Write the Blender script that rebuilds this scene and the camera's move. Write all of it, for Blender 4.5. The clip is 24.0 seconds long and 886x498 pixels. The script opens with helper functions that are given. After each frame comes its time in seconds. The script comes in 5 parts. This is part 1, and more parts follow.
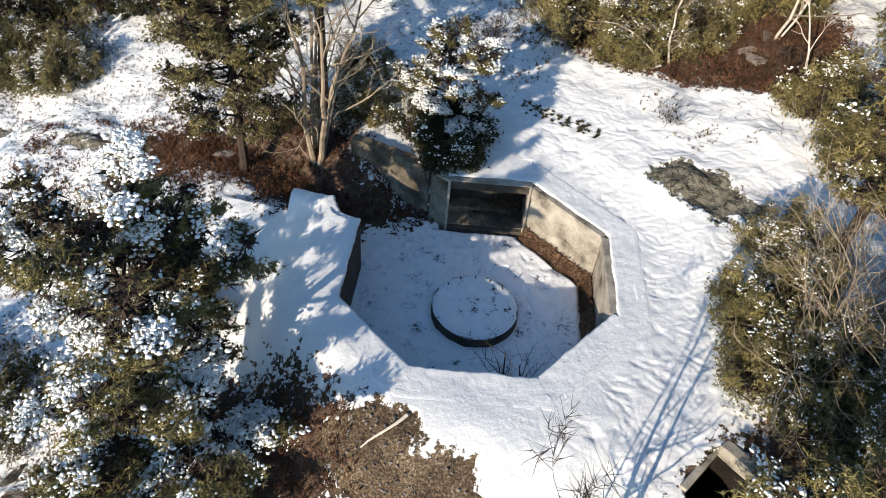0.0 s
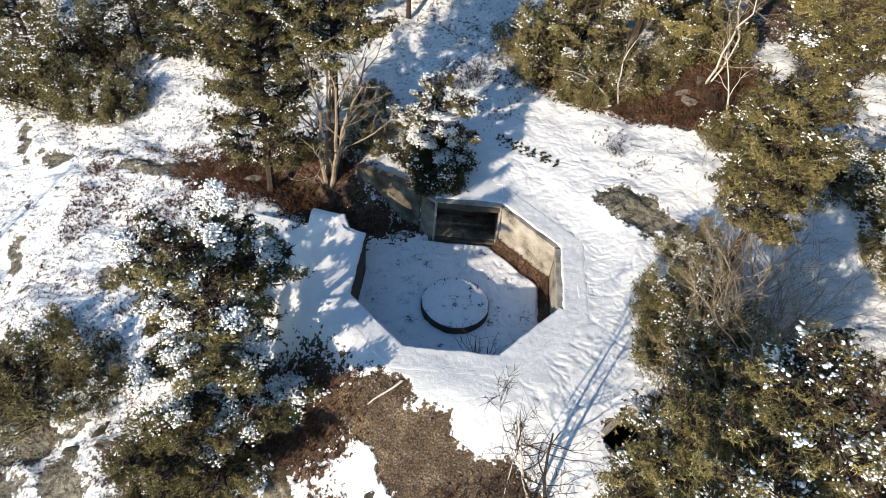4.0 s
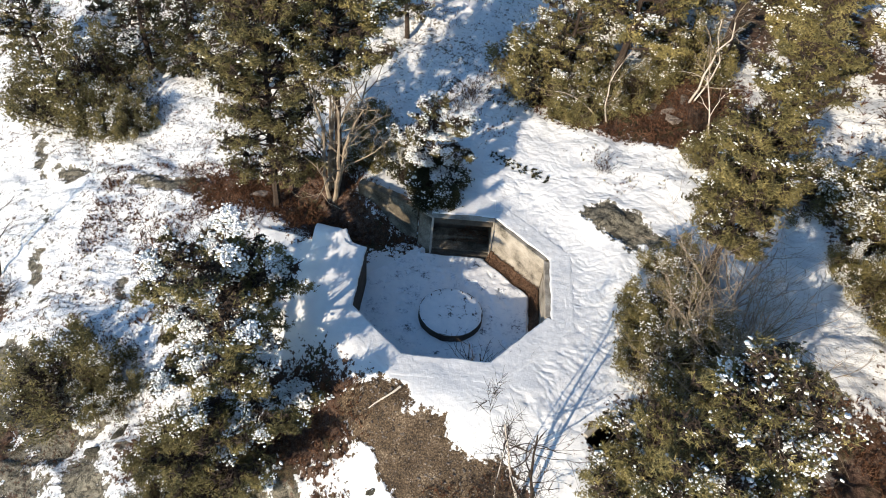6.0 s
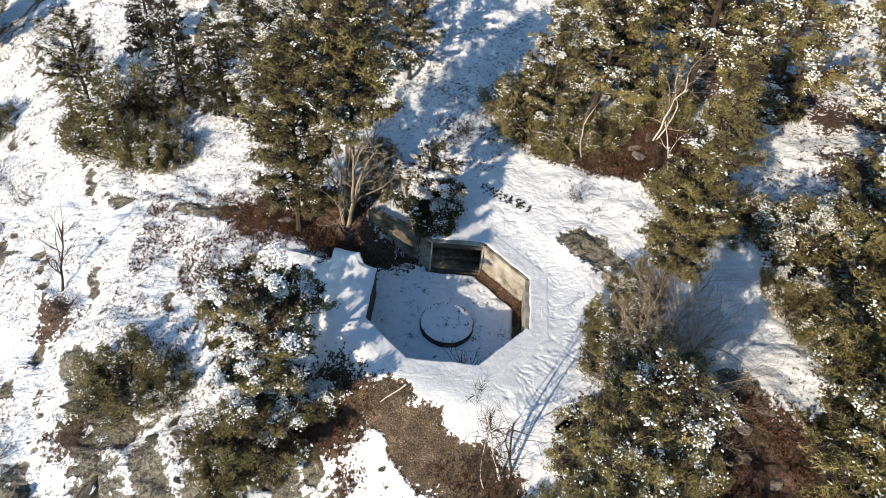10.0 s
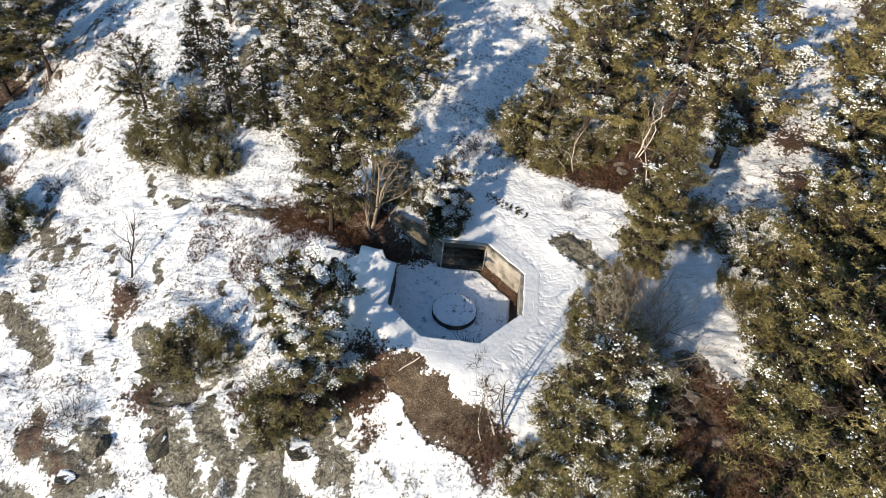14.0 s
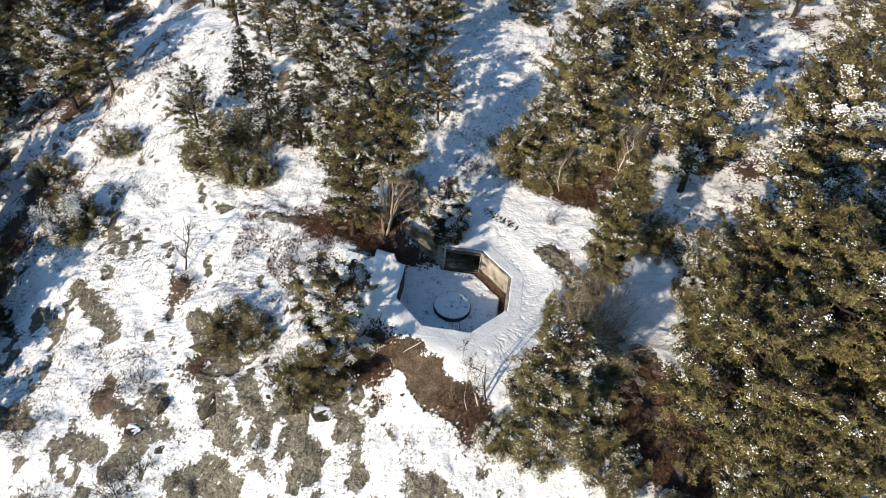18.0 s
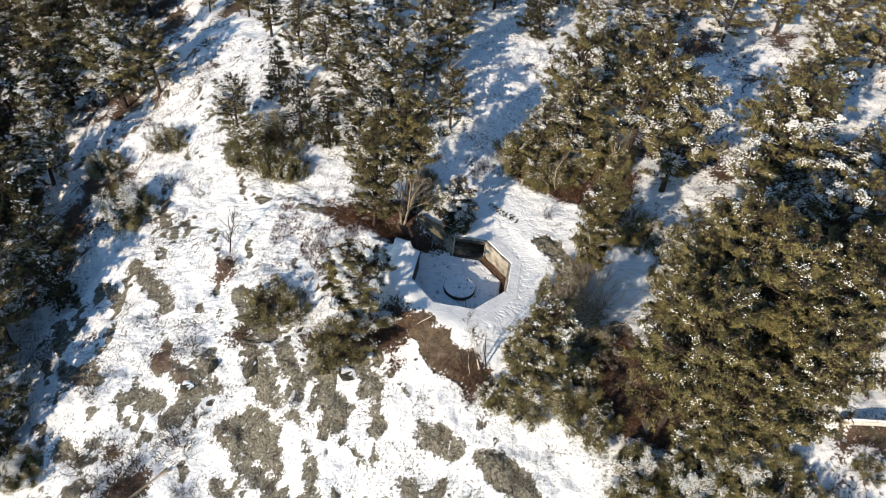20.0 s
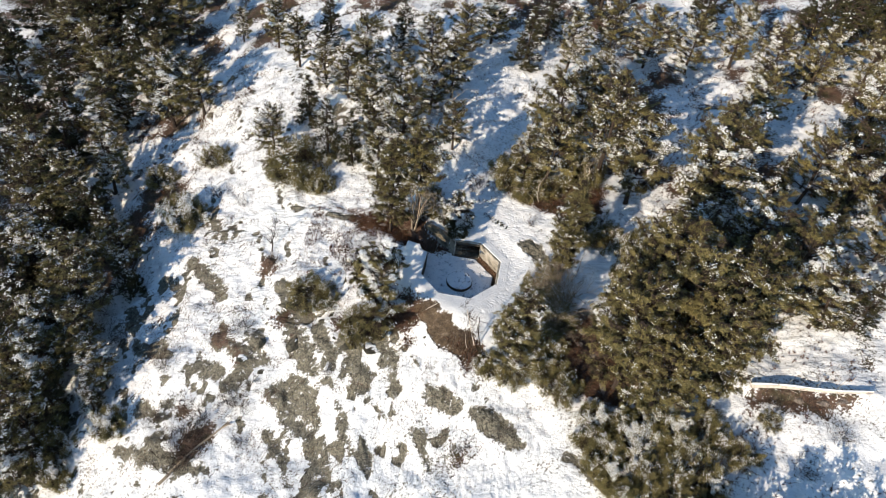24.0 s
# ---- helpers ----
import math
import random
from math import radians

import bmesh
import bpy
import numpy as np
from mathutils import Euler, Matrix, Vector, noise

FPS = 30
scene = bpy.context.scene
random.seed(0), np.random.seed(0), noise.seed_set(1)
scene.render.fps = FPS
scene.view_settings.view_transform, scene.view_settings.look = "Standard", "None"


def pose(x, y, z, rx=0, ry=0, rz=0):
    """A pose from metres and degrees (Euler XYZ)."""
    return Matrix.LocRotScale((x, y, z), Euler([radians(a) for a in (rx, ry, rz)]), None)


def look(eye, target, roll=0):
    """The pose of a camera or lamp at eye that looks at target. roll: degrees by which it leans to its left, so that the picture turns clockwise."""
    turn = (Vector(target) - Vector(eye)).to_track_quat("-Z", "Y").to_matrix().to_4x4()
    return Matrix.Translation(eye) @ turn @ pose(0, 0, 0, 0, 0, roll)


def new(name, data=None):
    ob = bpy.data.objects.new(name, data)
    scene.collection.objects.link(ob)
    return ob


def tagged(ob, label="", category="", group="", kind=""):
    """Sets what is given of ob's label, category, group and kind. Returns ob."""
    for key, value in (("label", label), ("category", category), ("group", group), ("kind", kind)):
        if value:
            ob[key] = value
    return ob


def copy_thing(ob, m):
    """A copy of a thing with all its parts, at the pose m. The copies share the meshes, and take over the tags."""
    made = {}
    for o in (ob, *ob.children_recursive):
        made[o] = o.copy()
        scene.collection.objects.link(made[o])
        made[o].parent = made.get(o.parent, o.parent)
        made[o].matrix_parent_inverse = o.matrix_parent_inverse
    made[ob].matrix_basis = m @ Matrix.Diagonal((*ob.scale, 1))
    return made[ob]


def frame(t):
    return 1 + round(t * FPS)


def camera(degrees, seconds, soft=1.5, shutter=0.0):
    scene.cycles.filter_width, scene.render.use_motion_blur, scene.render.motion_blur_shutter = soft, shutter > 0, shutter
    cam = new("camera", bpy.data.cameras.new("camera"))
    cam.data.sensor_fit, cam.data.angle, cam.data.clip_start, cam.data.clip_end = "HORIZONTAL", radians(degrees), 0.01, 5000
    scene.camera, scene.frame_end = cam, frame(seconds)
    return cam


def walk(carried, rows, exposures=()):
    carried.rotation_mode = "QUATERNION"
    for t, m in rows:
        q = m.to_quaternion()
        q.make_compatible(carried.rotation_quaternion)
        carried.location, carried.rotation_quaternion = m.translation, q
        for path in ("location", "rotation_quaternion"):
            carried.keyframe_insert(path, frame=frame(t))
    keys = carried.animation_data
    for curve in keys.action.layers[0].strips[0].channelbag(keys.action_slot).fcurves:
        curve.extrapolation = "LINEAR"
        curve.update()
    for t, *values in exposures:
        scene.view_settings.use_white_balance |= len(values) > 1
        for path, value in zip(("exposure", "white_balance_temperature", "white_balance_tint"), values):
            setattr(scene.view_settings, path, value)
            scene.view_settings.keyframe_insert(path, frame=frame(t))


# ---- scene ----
cam = camera(65.5, 24.0, 0.75)

PATH = [
    (0, (-0.627, -11.261, 10.944), (-0.61, -9.802, 9.576), 5.8),
    (0.5, (-0.586, -11.833, 11.264), (-0.57, -10.375, 9.895), 5.7),
    (1, (-0.533, -12.389, 11.684), (-0.514, -10.931, 10.315), 5.8),
    (1.5, (-0.489, -12.888, 12.122), (-0.464, -11.431, 10.752), 6.0),
    (2, (-0.412, -13.287, 12.599), (-0.384, -11.832, 11.227), 6.2),
    (2.5, (-0.396, -13.643, 13.126), (-0.366, -12.187, 11.755), 6.3),
    (4.5, (-0.474, -14.572, 14.596), (-0.443, -13.114, 13.227), 6.4),
    (5, (-0.483, -14.745, 14.89), (-0.452, -13.287, 13.522), 6.3),
    (5.5, (-0.496, -14.94, 15.181), (-0.463, -13.481, 13.814), 6.4),
    (6, (-0.402, -15.143, 15.531), (-0.37, -13.683, 14.165), 6.4),
    (6.5, (-0.387, -15.402, 15.937), (-0.353, -13.942, 14.57), 6.5),
    (7, (-0.365, -15.778, 16.391), (-0.332, -14.319, 15.024), 6.4),
    (7.5, (-0.319, -16.358, 16.761), (-0.288, -14.897, 15.395), 6.3),
    (8, (-0.376, -16.953, 17.167), (-0.342, -15.493, 15.8), 6.4),
    (8.5, (-0.388, -17.31, 17.647), (-0.354, -15.855, 16.275), 6.5),
    (9, (-0.443, -17.448, 18.168), (-0.408, -15.991, 16.799), 6.6),
    (9.5, (-0.505, -17.513, 18.679), (-0.469, -16.054, 17.312), 6.6),
    (10, (-0.523, -17.8, 19.157), (-0.486, -16.34, 17.79), 6.6),
    (10.5, (-0.44, -18.28, 19.537), (-0.405, -16.818, 18.173), 6.6),
    (12.5, (-0.383, -20.404, 21.313), (-0.362, -18.944, 19.946), 6.7),
    (13, (-0.433, -20.882, 21.773), (-0.421, -19.424, 20.404), 6.7),
    (13.5, (-0.467, -21.339, 22.217), (-0.465, -19.88, 20.85), 6.6),
    (14, (-0.483, -21.735, 22.735), (-0.481, -20.276, 21.367), 6.7),
    (14.5, (-0.484, -22.076, 23.304), (-0.48, -20.617, 21.936), 6.8),
    (15, (-0.485, -22.397, 23.812), (-0.486, -20.937, 22.445), 6.8),
    (15.5, (-0.43, -22.733, 24.427), (-0.44, -21.273, 23.06), 6.7),
    (16, (-0.35, -23.109, 25.114), (-0.373, -21.653, 23.744), 6.8),
    (16.5, (-0.204, -23.582, 25.777), (-0.248, -22.127, 24.406), 6.7),
    (17, (-0.008, -24.212, 26.408), (-0.063, -22.756, 25.039), 6.8),
    (17.5, (0.278, -25.129, 26.88), (0.222, -23.671, 25.512), 6.7),
    (18, (0.561, -26.303, 27.445), (0.503, -24.845, 26.077), 6.8),
    (18.5, (0.748, -27.478, 28.253), (0.688, -26.024, 26.882), 6.8),
    (19, (0.822, -28.779, 29.35), (0.752, -27.329, 27.974), 6.9),
    (19.5, (0.89, -29.984, 30.501), (0.804, -28.54, 29.12), 6.9),
    (21.5, (1.016, -34.153, 34.096), (0.926, -32.715, 32.709), 7.0),
    (22, (1.093, -35.095, 34.854), (1.003, -33.657, 33.467), 7.0),
    (22.5, (1.199, -35.967, 35.875), (1.105, -34.53, 34.487), 7.0),
    (23, (1.227, -36.867, 36.998), (1.134, -35.431, 35.608), 7.1),
    (23.5, (1.24, -37.789, 38.131), (1.147, -36.353, 36.741), 7.1),
    (24, (1.278, -38.753, 39.301), (1.185, -37.318, 37.911), 7.1),
]
walk(cam, [(t, look(eye, target, roll)) for t, eye, target, roll in PATH], exposures=[(0.0, 0.60, 5500, 2), (24.0, 0.42, 5600, 2)])

# ---- world and sun ----
SUN_AWAY = Vector((0.525, 0.851, -0.333)).normalized()
world = bpy.data.worlds.new("sky")
scene.world = world
world.use_nodes = True
wn = world.node_tree.nodes
sky = wn.new("ShaderNodeTexSky")
sky.sky_type = "NISHITA"
sky.sun_disc = False
sky.sun_elevation = radians(18.4)
sky.sun_rotation = radians(211.7)
sky.air_density, sky.dust_density, sky.ozone_density = 1.0, 0.2, 1.6
world.node_tree.links.new(sky.outputs[0], wn["Background"].inputs[0])
wn["Background"].inputs[1].default_value = 0.122
sun = new("sun", bpy.data.lights.new("sun", "SUN"))
sun.data.energy, sun.data.angle, sun.data.color = 5.0, radians(0.53), (1.0, 0.75, 0.525)
sun.matrix_world = look((0, 0, 60), Vector((0, 0, 60)) + SUN_AWAY)

# ---- materials ----
def node_mat(name, rough=0.8, metal=0.0, spec=0.3):
    m = bpy.data.materials.new(name)
    m.use_nodes = True
    nt = m.node_tree
    b = nt.nodes["Principled BSDF"]
    b.inputs["Roughness"].default_value = rough
    b.inputs["Metallic"].default_value = metal
    b.inputs["Specular IOR Level"].default_value = spec
    return m, nt, b


def coords(nt):
    return nt.nodes.new("ShaderNodeTexCoord").outputs["Object"]


def world_pos(nt):
    return nt.nodes.new("ShaderNodeNewGeometry").outputs["Position"]


def noise_tex(nt, vec, scale, detail=4.0, rough=0.6, distort=0.0):
    n = nt.nodes.new("ShaderNodeTexNoise")
    n.inputs["Scale"].default_value, n.inputs["Detail"].default_value = scale, detail
    n.inputs["Roughness"].default_value, n.inputs["Distortion"].default_value = rough, distort
    nt.links.new(vec, n.inputs["Vector"])
    return n.outputs["Fac"]


def ramp(nt, fac, stops):
    r = nt.nodes.new("ShaderNodeValToRGB")
    el = r.color_ramp.elements
    while len(el) < len(stops):
        el.new(0.5)
    for e, (p, c) in zip(el, stops):
        e.position, e.color = p, (*c, 1.0)
    nt.links.new(fac, r.inputs[0])
    return r.outputs[0]


def mix_col(nt, fac, a, b, kind="MIX"):
    m = nt.nodes.new("ShaderNodeMix")
    m.data_type, m.blend_type = "RGBA", kind
    for sock, val in ((m.inputs[0], fac), (m.inputs[6], a), (m.inputs[7], b)):
        if isinstance(val, (int, float)):
            sock.default_value = val
        elif isinstance(val, tuple):
            sock.default_value = (*val, 1.0)
        else:
            nt.links.new(val, sock)
    return m.outputs[2]


def calc(nt, op, a, b=0.0, c=0.0, clamp=False):
    m = nt.nodes.new("ShaderNodeMath")
    m.operation, m.use_clamp = op, clamp
    for sock, val in zip(m.inputs, (a, b, c)):
        if isinstance(val, (int, float)):
            sock.default_value = val
        else:
            nt.links.new(val, sock)
    return m.outputs[0]


def bump(nt, b, height, strength, dist):
    n = nt.nodes.new("ShaderNodeBump")
    n.inputs["Strength"].default_value, n.inputs["Distance"].default_value = strength, dist
    nt.links.new(height, n.inputs["Height"])
    nt.links.new(n.outputs[0], b.inputs["Normal"])


def plain_mat(name, stops, scale, rough=0.85, grain=0.0, bump_d=0.0, fine=30.0, spec=0.25, per_object=0.0, per_island=0.0):
    """Colour from a two-scale noise; per_object and per_island shift its brightness."""
    m, nt, b = node_mat(name, rough, 0.0, spec)
    v = coords(nt)
    coarse = noise_tex(nt, v, scale, 5.0)
    small = noise_tex(nt, v, fine, 3.0)
    f = calc(nt, "ADD", calc(nt, "MULTIPLY", coarse, 1.0 - grain), calc(nt, "MULTIPLY", small, grain))
    col = ramp(nt, f, stops)
    for amount, kind in ((per_object, "ob"), (per_island, "isl")):
        if amount:
            src = nt.nodes.new("ShaderNodeObjectInfo").outputs["Random"] if kind == "ob" else nt.nodes.new("ShaderNodeNewGeometry").outputs["Random Per Island"]
            hs = nt.nodes.new("ShaderNodeHueSaturation")
            nt.links.new(calc(nt, "MULTIPLY_ADD", src, amount, 1.0 - amount * 0.5), hs.inputs["Value"])
            nt.links.new(col, hs.inputs["Color"])
            col = hs.outputs[0]
    nt.links.new(col, b.inputs["Base Color"])
    if bump_d:
        bump(nt, b, f, 0.8, bump_d)
    return m


M = {}
M["snow"] = plain_mat("snow", [(0.3, (0.84, 0.85, 0.86)), (0.7, (0.91, 0.91, 0.90))], 3.0, 0.7, 0.4, 0.02, 22.0)
M["pecked_snow"] = plain_mat("scuffed_snow", [(0.37, (0.08, 0.085, 0.09)), (0.42, (0.78, 0.80, 0.83)), (0.7, (0.90, 0.90, 0.90))], 3.2, 0.7, 0.25, 0.02, 18.0)
M["trodden_snow"] = plain_mat("trodden_snow", [(0.35, (0.13, 0.14, 0.15)), (0.395, (0.62, 0.64, 0.68)), (0.47, (0.83, 0.84, 0.86)), (0.7, (0.90, 0.90, 0.90))], 2.3, 0.7, 0.38, 0.03, 11.0)
# near-black wall colour that holds the shade deep in the dugout shaft
M["shaft_shade"] = plain_mat("shaft_shade", [(0.3, (0.006, 0.005, 0.004)), (0.7, (0.03, 0.025, 0.02))], 3.0, 0.95, 0.4, 0.01, 20.0, 0.1)
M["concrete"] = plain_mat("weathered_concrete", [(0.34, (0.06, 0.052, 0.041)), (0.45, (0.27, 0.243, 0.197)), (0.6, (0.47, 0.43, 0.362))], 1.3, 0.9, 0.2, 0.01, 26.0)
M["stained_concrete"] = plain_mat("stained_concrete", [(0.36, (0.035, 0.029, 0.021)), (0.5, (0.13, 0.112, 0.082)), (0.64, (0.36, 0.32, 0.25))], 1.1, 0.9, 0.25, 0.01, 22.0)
# concrete with the pit's shade put into its colour
M["dark_concrete"] = plain_mat("shade_darkened_concrete", [(0.3, (0.030, 0.026, 0.021)), (0.7, (0.11, 0.095, 0.075))], 2.2, 0.85, 0.35, 0.01, 26.0)
M["litter"] = plain_mat("leaf_litter", [(0.34, (0.022, 0.014, 0.009)), (0.5, (0.115, 0.068, 0.041)), (0.68, (0.24, 0.155, 0.10))], 9.0, 0.95, 0.5, 0.03, 40.0)
# bark lowered in tone so that crown interiors look shaded
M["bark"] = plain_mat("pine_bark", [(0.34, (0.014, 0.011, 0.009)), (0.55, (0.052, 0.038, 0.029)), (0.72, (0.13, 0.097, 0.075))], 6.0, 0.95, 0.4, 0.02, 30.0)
M["twig"] = plain_mat("bare_twig", [(0.3, (0.15, 0.118, 0.088)), (0.7, (0.40, 0.335, 0.25))], 4.0, 0.9, 0.3, 0.0, 30.0)
M["birch"] = plain_mat("birch_bark", [(0.36, (0.10, 0.08, 0.07)), (0.44, (0.55, 0.49, 0.42)), (0.7, (0.68, 0.62, 0.55))], 7.0, 0.8, 0.3, 0.0, 30.0)
M["needle"] = plain_mat("pine_needles", [(0.32, (0.010, 0.010, 0.004)), (0.47, (0.118, 0.102, 0.036)), (0.64, (0.32, 0.27, 0.105))], 1.3, 0.6, 0.3, 0.0, 14.0, 0.35, 0.25, 0.8)
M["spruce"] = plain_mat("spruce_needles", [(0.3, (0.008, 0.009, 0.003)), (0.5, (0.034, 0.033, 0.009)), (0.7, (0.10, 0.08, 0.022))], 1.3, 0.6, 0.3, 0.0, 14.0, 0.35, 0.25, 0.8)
M["heath"] = plain_mat("dry_heather", [(0.3, (0.025, 0.014, 0.009)), (0.5, (0.10, 0.052, 0.030)), (0.72, (0.22, 0.13, 0.08))], 2.0, 0.95, 0.3, 0.0, 20.0, 0.1, 0.0, 0.8)
M["slab_rock"] = plain_mat("weathered_slab", [(0.36, (0.018, 0.017, 0.013)), (0.5, (0.085, 0.078, 0.058)), (0.62, (0.19, 0.175, 0.13))], 2.6, 0.95, 0.5, 0.09, 24.0)
M["stone"] = plain_mat("pale_stone", [(0.36, (0.06, 0.05, 0.042)), (0.5, (0.22, 0.185, 0.155)), (0.62, (0.36, 0.31, 0.27))], 3.4, 0.95, 0.5, 0.05, 26.0, 0.2, 0.3)
M["iron"] = plain_mat("rusty_iron", [(0.3, (0.02, 0.015, 0.012)), (0.7, (0.07, 0.045, 0.03))], 20.0, 0.8)


def ground_mat():
    m, nt, b = node_mat("snowy_ground", 0.75)
    p = world_pos(nt)

    def att(name):
        a = nt.nodes.new("ShaderNodeAttribute")
        a.attribute_name = name
        return a.outputs["Fac"]

    fine = noise_tex(nt, p, 7.0, 6.0, 0.65)
    mid = noise_tex(nt, p, 1.7, 4.0, 0.6)
    grit = noise_tex(nt, p, 38.0, 3.0, 0.7)
    snow_c = ramp(nt, mid, [(0.3, (0.77, 0.78, 0.79)), (0.7, (0.86, 0.86, 0.855))])
    rock_f = calc(nt, "MULTIPLY_ADD", calc(nt, "ADD", calc(nt, "MULTIPLY", fine, 0.45), calc(nt, "MULTIPLY", grit, 0.55)), 1.7, -0.35)
    rock_c = ramp(nt, rock_f, [(0.34, (0.026, 0.024, 0.017)), (0.48, (0.145, 0.131, 0.097)), (0.66, (0.30, 0.276, 0.21))])
    gravel = noise_tex(nt, p, 21.0, 4.0, 0.75)
    soil_f = calc(nt, "MULTIPLY_ADD", calc(nt, "ADD", calc(nt, "MULTIPLY", mid, 0.3), calc(nt, "MULTIPLY", gravel, 0.7)), 2.1, -0.55)
    soil_c = ramp(nt, soil_f, [(0.3, (0.020, 0.014, 0.008)), (0.5, (0.085, 0.058, 0.033)), (0.66, (0.17, 0.125, 0.078)), (0.8, (0.34, 0.28, 0.20))])
    heath_c = ramp(nt, rock_f, [(0.32, (0.018, 0.012, 0.009)), (0.5, (0.075, 0.044, 0.030)), (0.68, (0.18, 0.12, 0.085))])
    moss_c = ramp(nt, rock_f, [(0.32, (0.012, 0.010, 0.006)), (0.5, (0.045, 0.036, 0.016)), (0.68, (0.12, 0.10, 0.05))])
    heath_c = mix_col(nt, calc(nt, "MULTIPLY", calc(nt, "SUBTRACT", noise_tex(nt, p, 0.8, 4.0, 0.7), 0.49), 9.0, clamp=True), heath_c, moss_c)

    def edge(name, width):
        rag = calc(nt, "ADD", calc(nt, "MULTIPLY", fine, 0.6), calc(nt, "MULTIPLY", noise_tex(nt, p, 2.6, 5.0, 0.7), 0.4))
        f = calc(nt, "ADD", att(name), calc(nt, "MULTIPLY", calc(nt, "SUBTRACT", rag, 0.5), width))
        return calc(nt, "MULTIPLY", calc(nt, "SUBTRACT", f, 0.47), 20.0, clamp=True)

    e_rock, e_soil, e_heath = edge("rock", 1.7), edge("soil", 1.3), edge("heath", 2.4)
    left = calc(nt, "MULTIPLY", calc(nt, "SUBTRACT", noise_tex(nt, p, 2.4, 7.0, 0.72, 0.6), 0.59), 16.0, clamp=True)
    left = calc(nt, "MULTIPLY", left, att("wild"))
    e_rock = calc(nt, "MULTIPLY", e_rock, calc(nt, "SUBTRACT", 1.0, left))
    crack = calc(nt, "ABSOLUTE", calc(nt, "SUBTRACT", noise_tex(nt, p, 1.3, 5.0, 0.6, 0.8), 0.5))
    rock_c = mix_col(nt, calc(nt, "SUBTRACT", 1.0, calc(nt, "MULTIPLY", crack, 38.0), clamp=True), rock_c, (0.016, 0.015, 0.012))
    col = mix_col(nt, e_rock, snow_c, rock_c)
    col = mix_col(nt, e_heath, col, heath_c)
    col = mix_col(nt, e_soil, col, soil_c)
    wild = att("wild")
    thin = calc(nt, "MULTIPLY", calc(nt, "SUBTRACT", noise_tex(nt, p, 0.45, 3.0, 0.6), 0.5), 0.35)
    speck = calc(nt, "ADD", calc(nt, "ADD", noise_tex(nt, p, 5.5, 7.0, 0.78), thin), calc(nt, "MULTIPLY", wild, 0.1))
    speck = calc(nt, "MULTIPLY", calc(nt, "MULTIPLY", calc(nt, "SUBTRACT", speck, 0.655), 16.0, clamp=True), wild)
    col = mix_col(nt, speck, col, mix_col(nt, calc(nt, "MULTIPLY", calc(nt, "SUBTRACT", mid, 0.45), 8.0, clamp=True), rock_c, heath_c))
    nt.links.new(col, b.inputs["Base Color"])
    bare = calc(nt, "MAXIMUM", e_rock, calc(nt, "MAXIMUM", e_soil, e_heath))
    h = calc(nt, "ADD", calc(nt, "MULTIPLY", fine, 0.7), calc(nt, "MULTIPLY", calc(nt, "MULTIPLY", grit, 0.5), calc(nt, "ADD", bare, 0.15)))
    h = calc(nt, "SUBTRACT", h, calc(nt, "MULTIPLY", bare, 0.7))
    drifts = calc(nt, "ADD", calc(nt, "MULTIPLY", noise_tex(nt, p, 1.1, 3.0, 0.6), 5.5), calc(nt, "MULTIPLY", noise_tex(nt, p, 3.4, 4.0, 0.65), 3.2))
    h = calc(nt, "ADD", h, calc(nt, "MULTIPLY", drifts, wild))
    bump(nt, b, h, 0.55, 0.05)
    return m


M["ground"] = ground_mat()

# ---- own helpers ----
def part(name, mesh, material, parent=None, label="", kind=""):
    """One mesh object, from a bmesh or from (verts, faces)."""
    me = bpy.data.meshes.new(name)
    if isinstance(mesh, tuple):
        me.from_pydata(*[np.asarray(a).tolist() if not isinstance(a, list) else a for a in (mesh[0],)], [], mesh[1] if isinstance(mesh[1], list) else mesh[1].tolist())
    else:
        mesh.to_mesh(me)
        mesh.free()
    me.materials.append(material)
    ob = new(name, me)
    ob.parent = parent
    return tagged(ob, label, kind=kind)


def empty(name, label, category, m=None, group="", kind=""):
    ob = new(name)
    ob.empty_display_size = 0.2
    if m is not None:
        ob.matrix_basis = m
    return tagged(ob, label, category, group, kind)


class Soup:
    """Gathers triangles and quads from arrays."""

    def __init__(self):
        self.v, self.f, self.n = [], [], 0

    def add(self, v, f):
        v = np.asarray(v, float).reshape(-1, 3)
        self.f.extend((np.asarray(f) + self.n).tolist())
        self.v.append(v)
        self.n += len(v)

    def mesh(self):
        return (np.concatenate(self.v) if self.v else np.zeros((0, 3)), self.f)


def tube(soup, pts, radii, sides=5):
    pts = np.asarray(pts, float)
    radii = np.asarray(radii, float)
    d = np.gradient(pts, axis=0)
    d /= np.linalg.norm(d, axis=1, keepdims=True) + 1e-9
    ref = np.where(np.abs(d[:, 2:3]) > 0.9, np.array([[1.0, 0, 0]]), np.array([[0, 0, 1.0]]))
    a = np.cross(d, ref)
    a /= np.linalg.norm(a, axis=1, keepdims=True) + 1e-9
    c = np.cross(d, a)
    ang = np.arange(sides) * 2 * np.pi / sides
    ring = pts[:, None] + radii[:, None, None] * (np.cos(ang)[None, :, None] * a[:, None] + np.sin(ang)[None, :, None] * c[:, None])
    k = np.arange(len(pts) - 1)[:, None] * sides
    i, j = np.arange(sides)[None], (np.arange(sides)[None] + 1) % sides
    soup.add(ring.reshape(-1, 3), np.stack([k + i, k + j, k + sides + j, k + sides + i], -1).reshape(-1, 4))
    soup.add(ring[-1], [list(range(sides))])


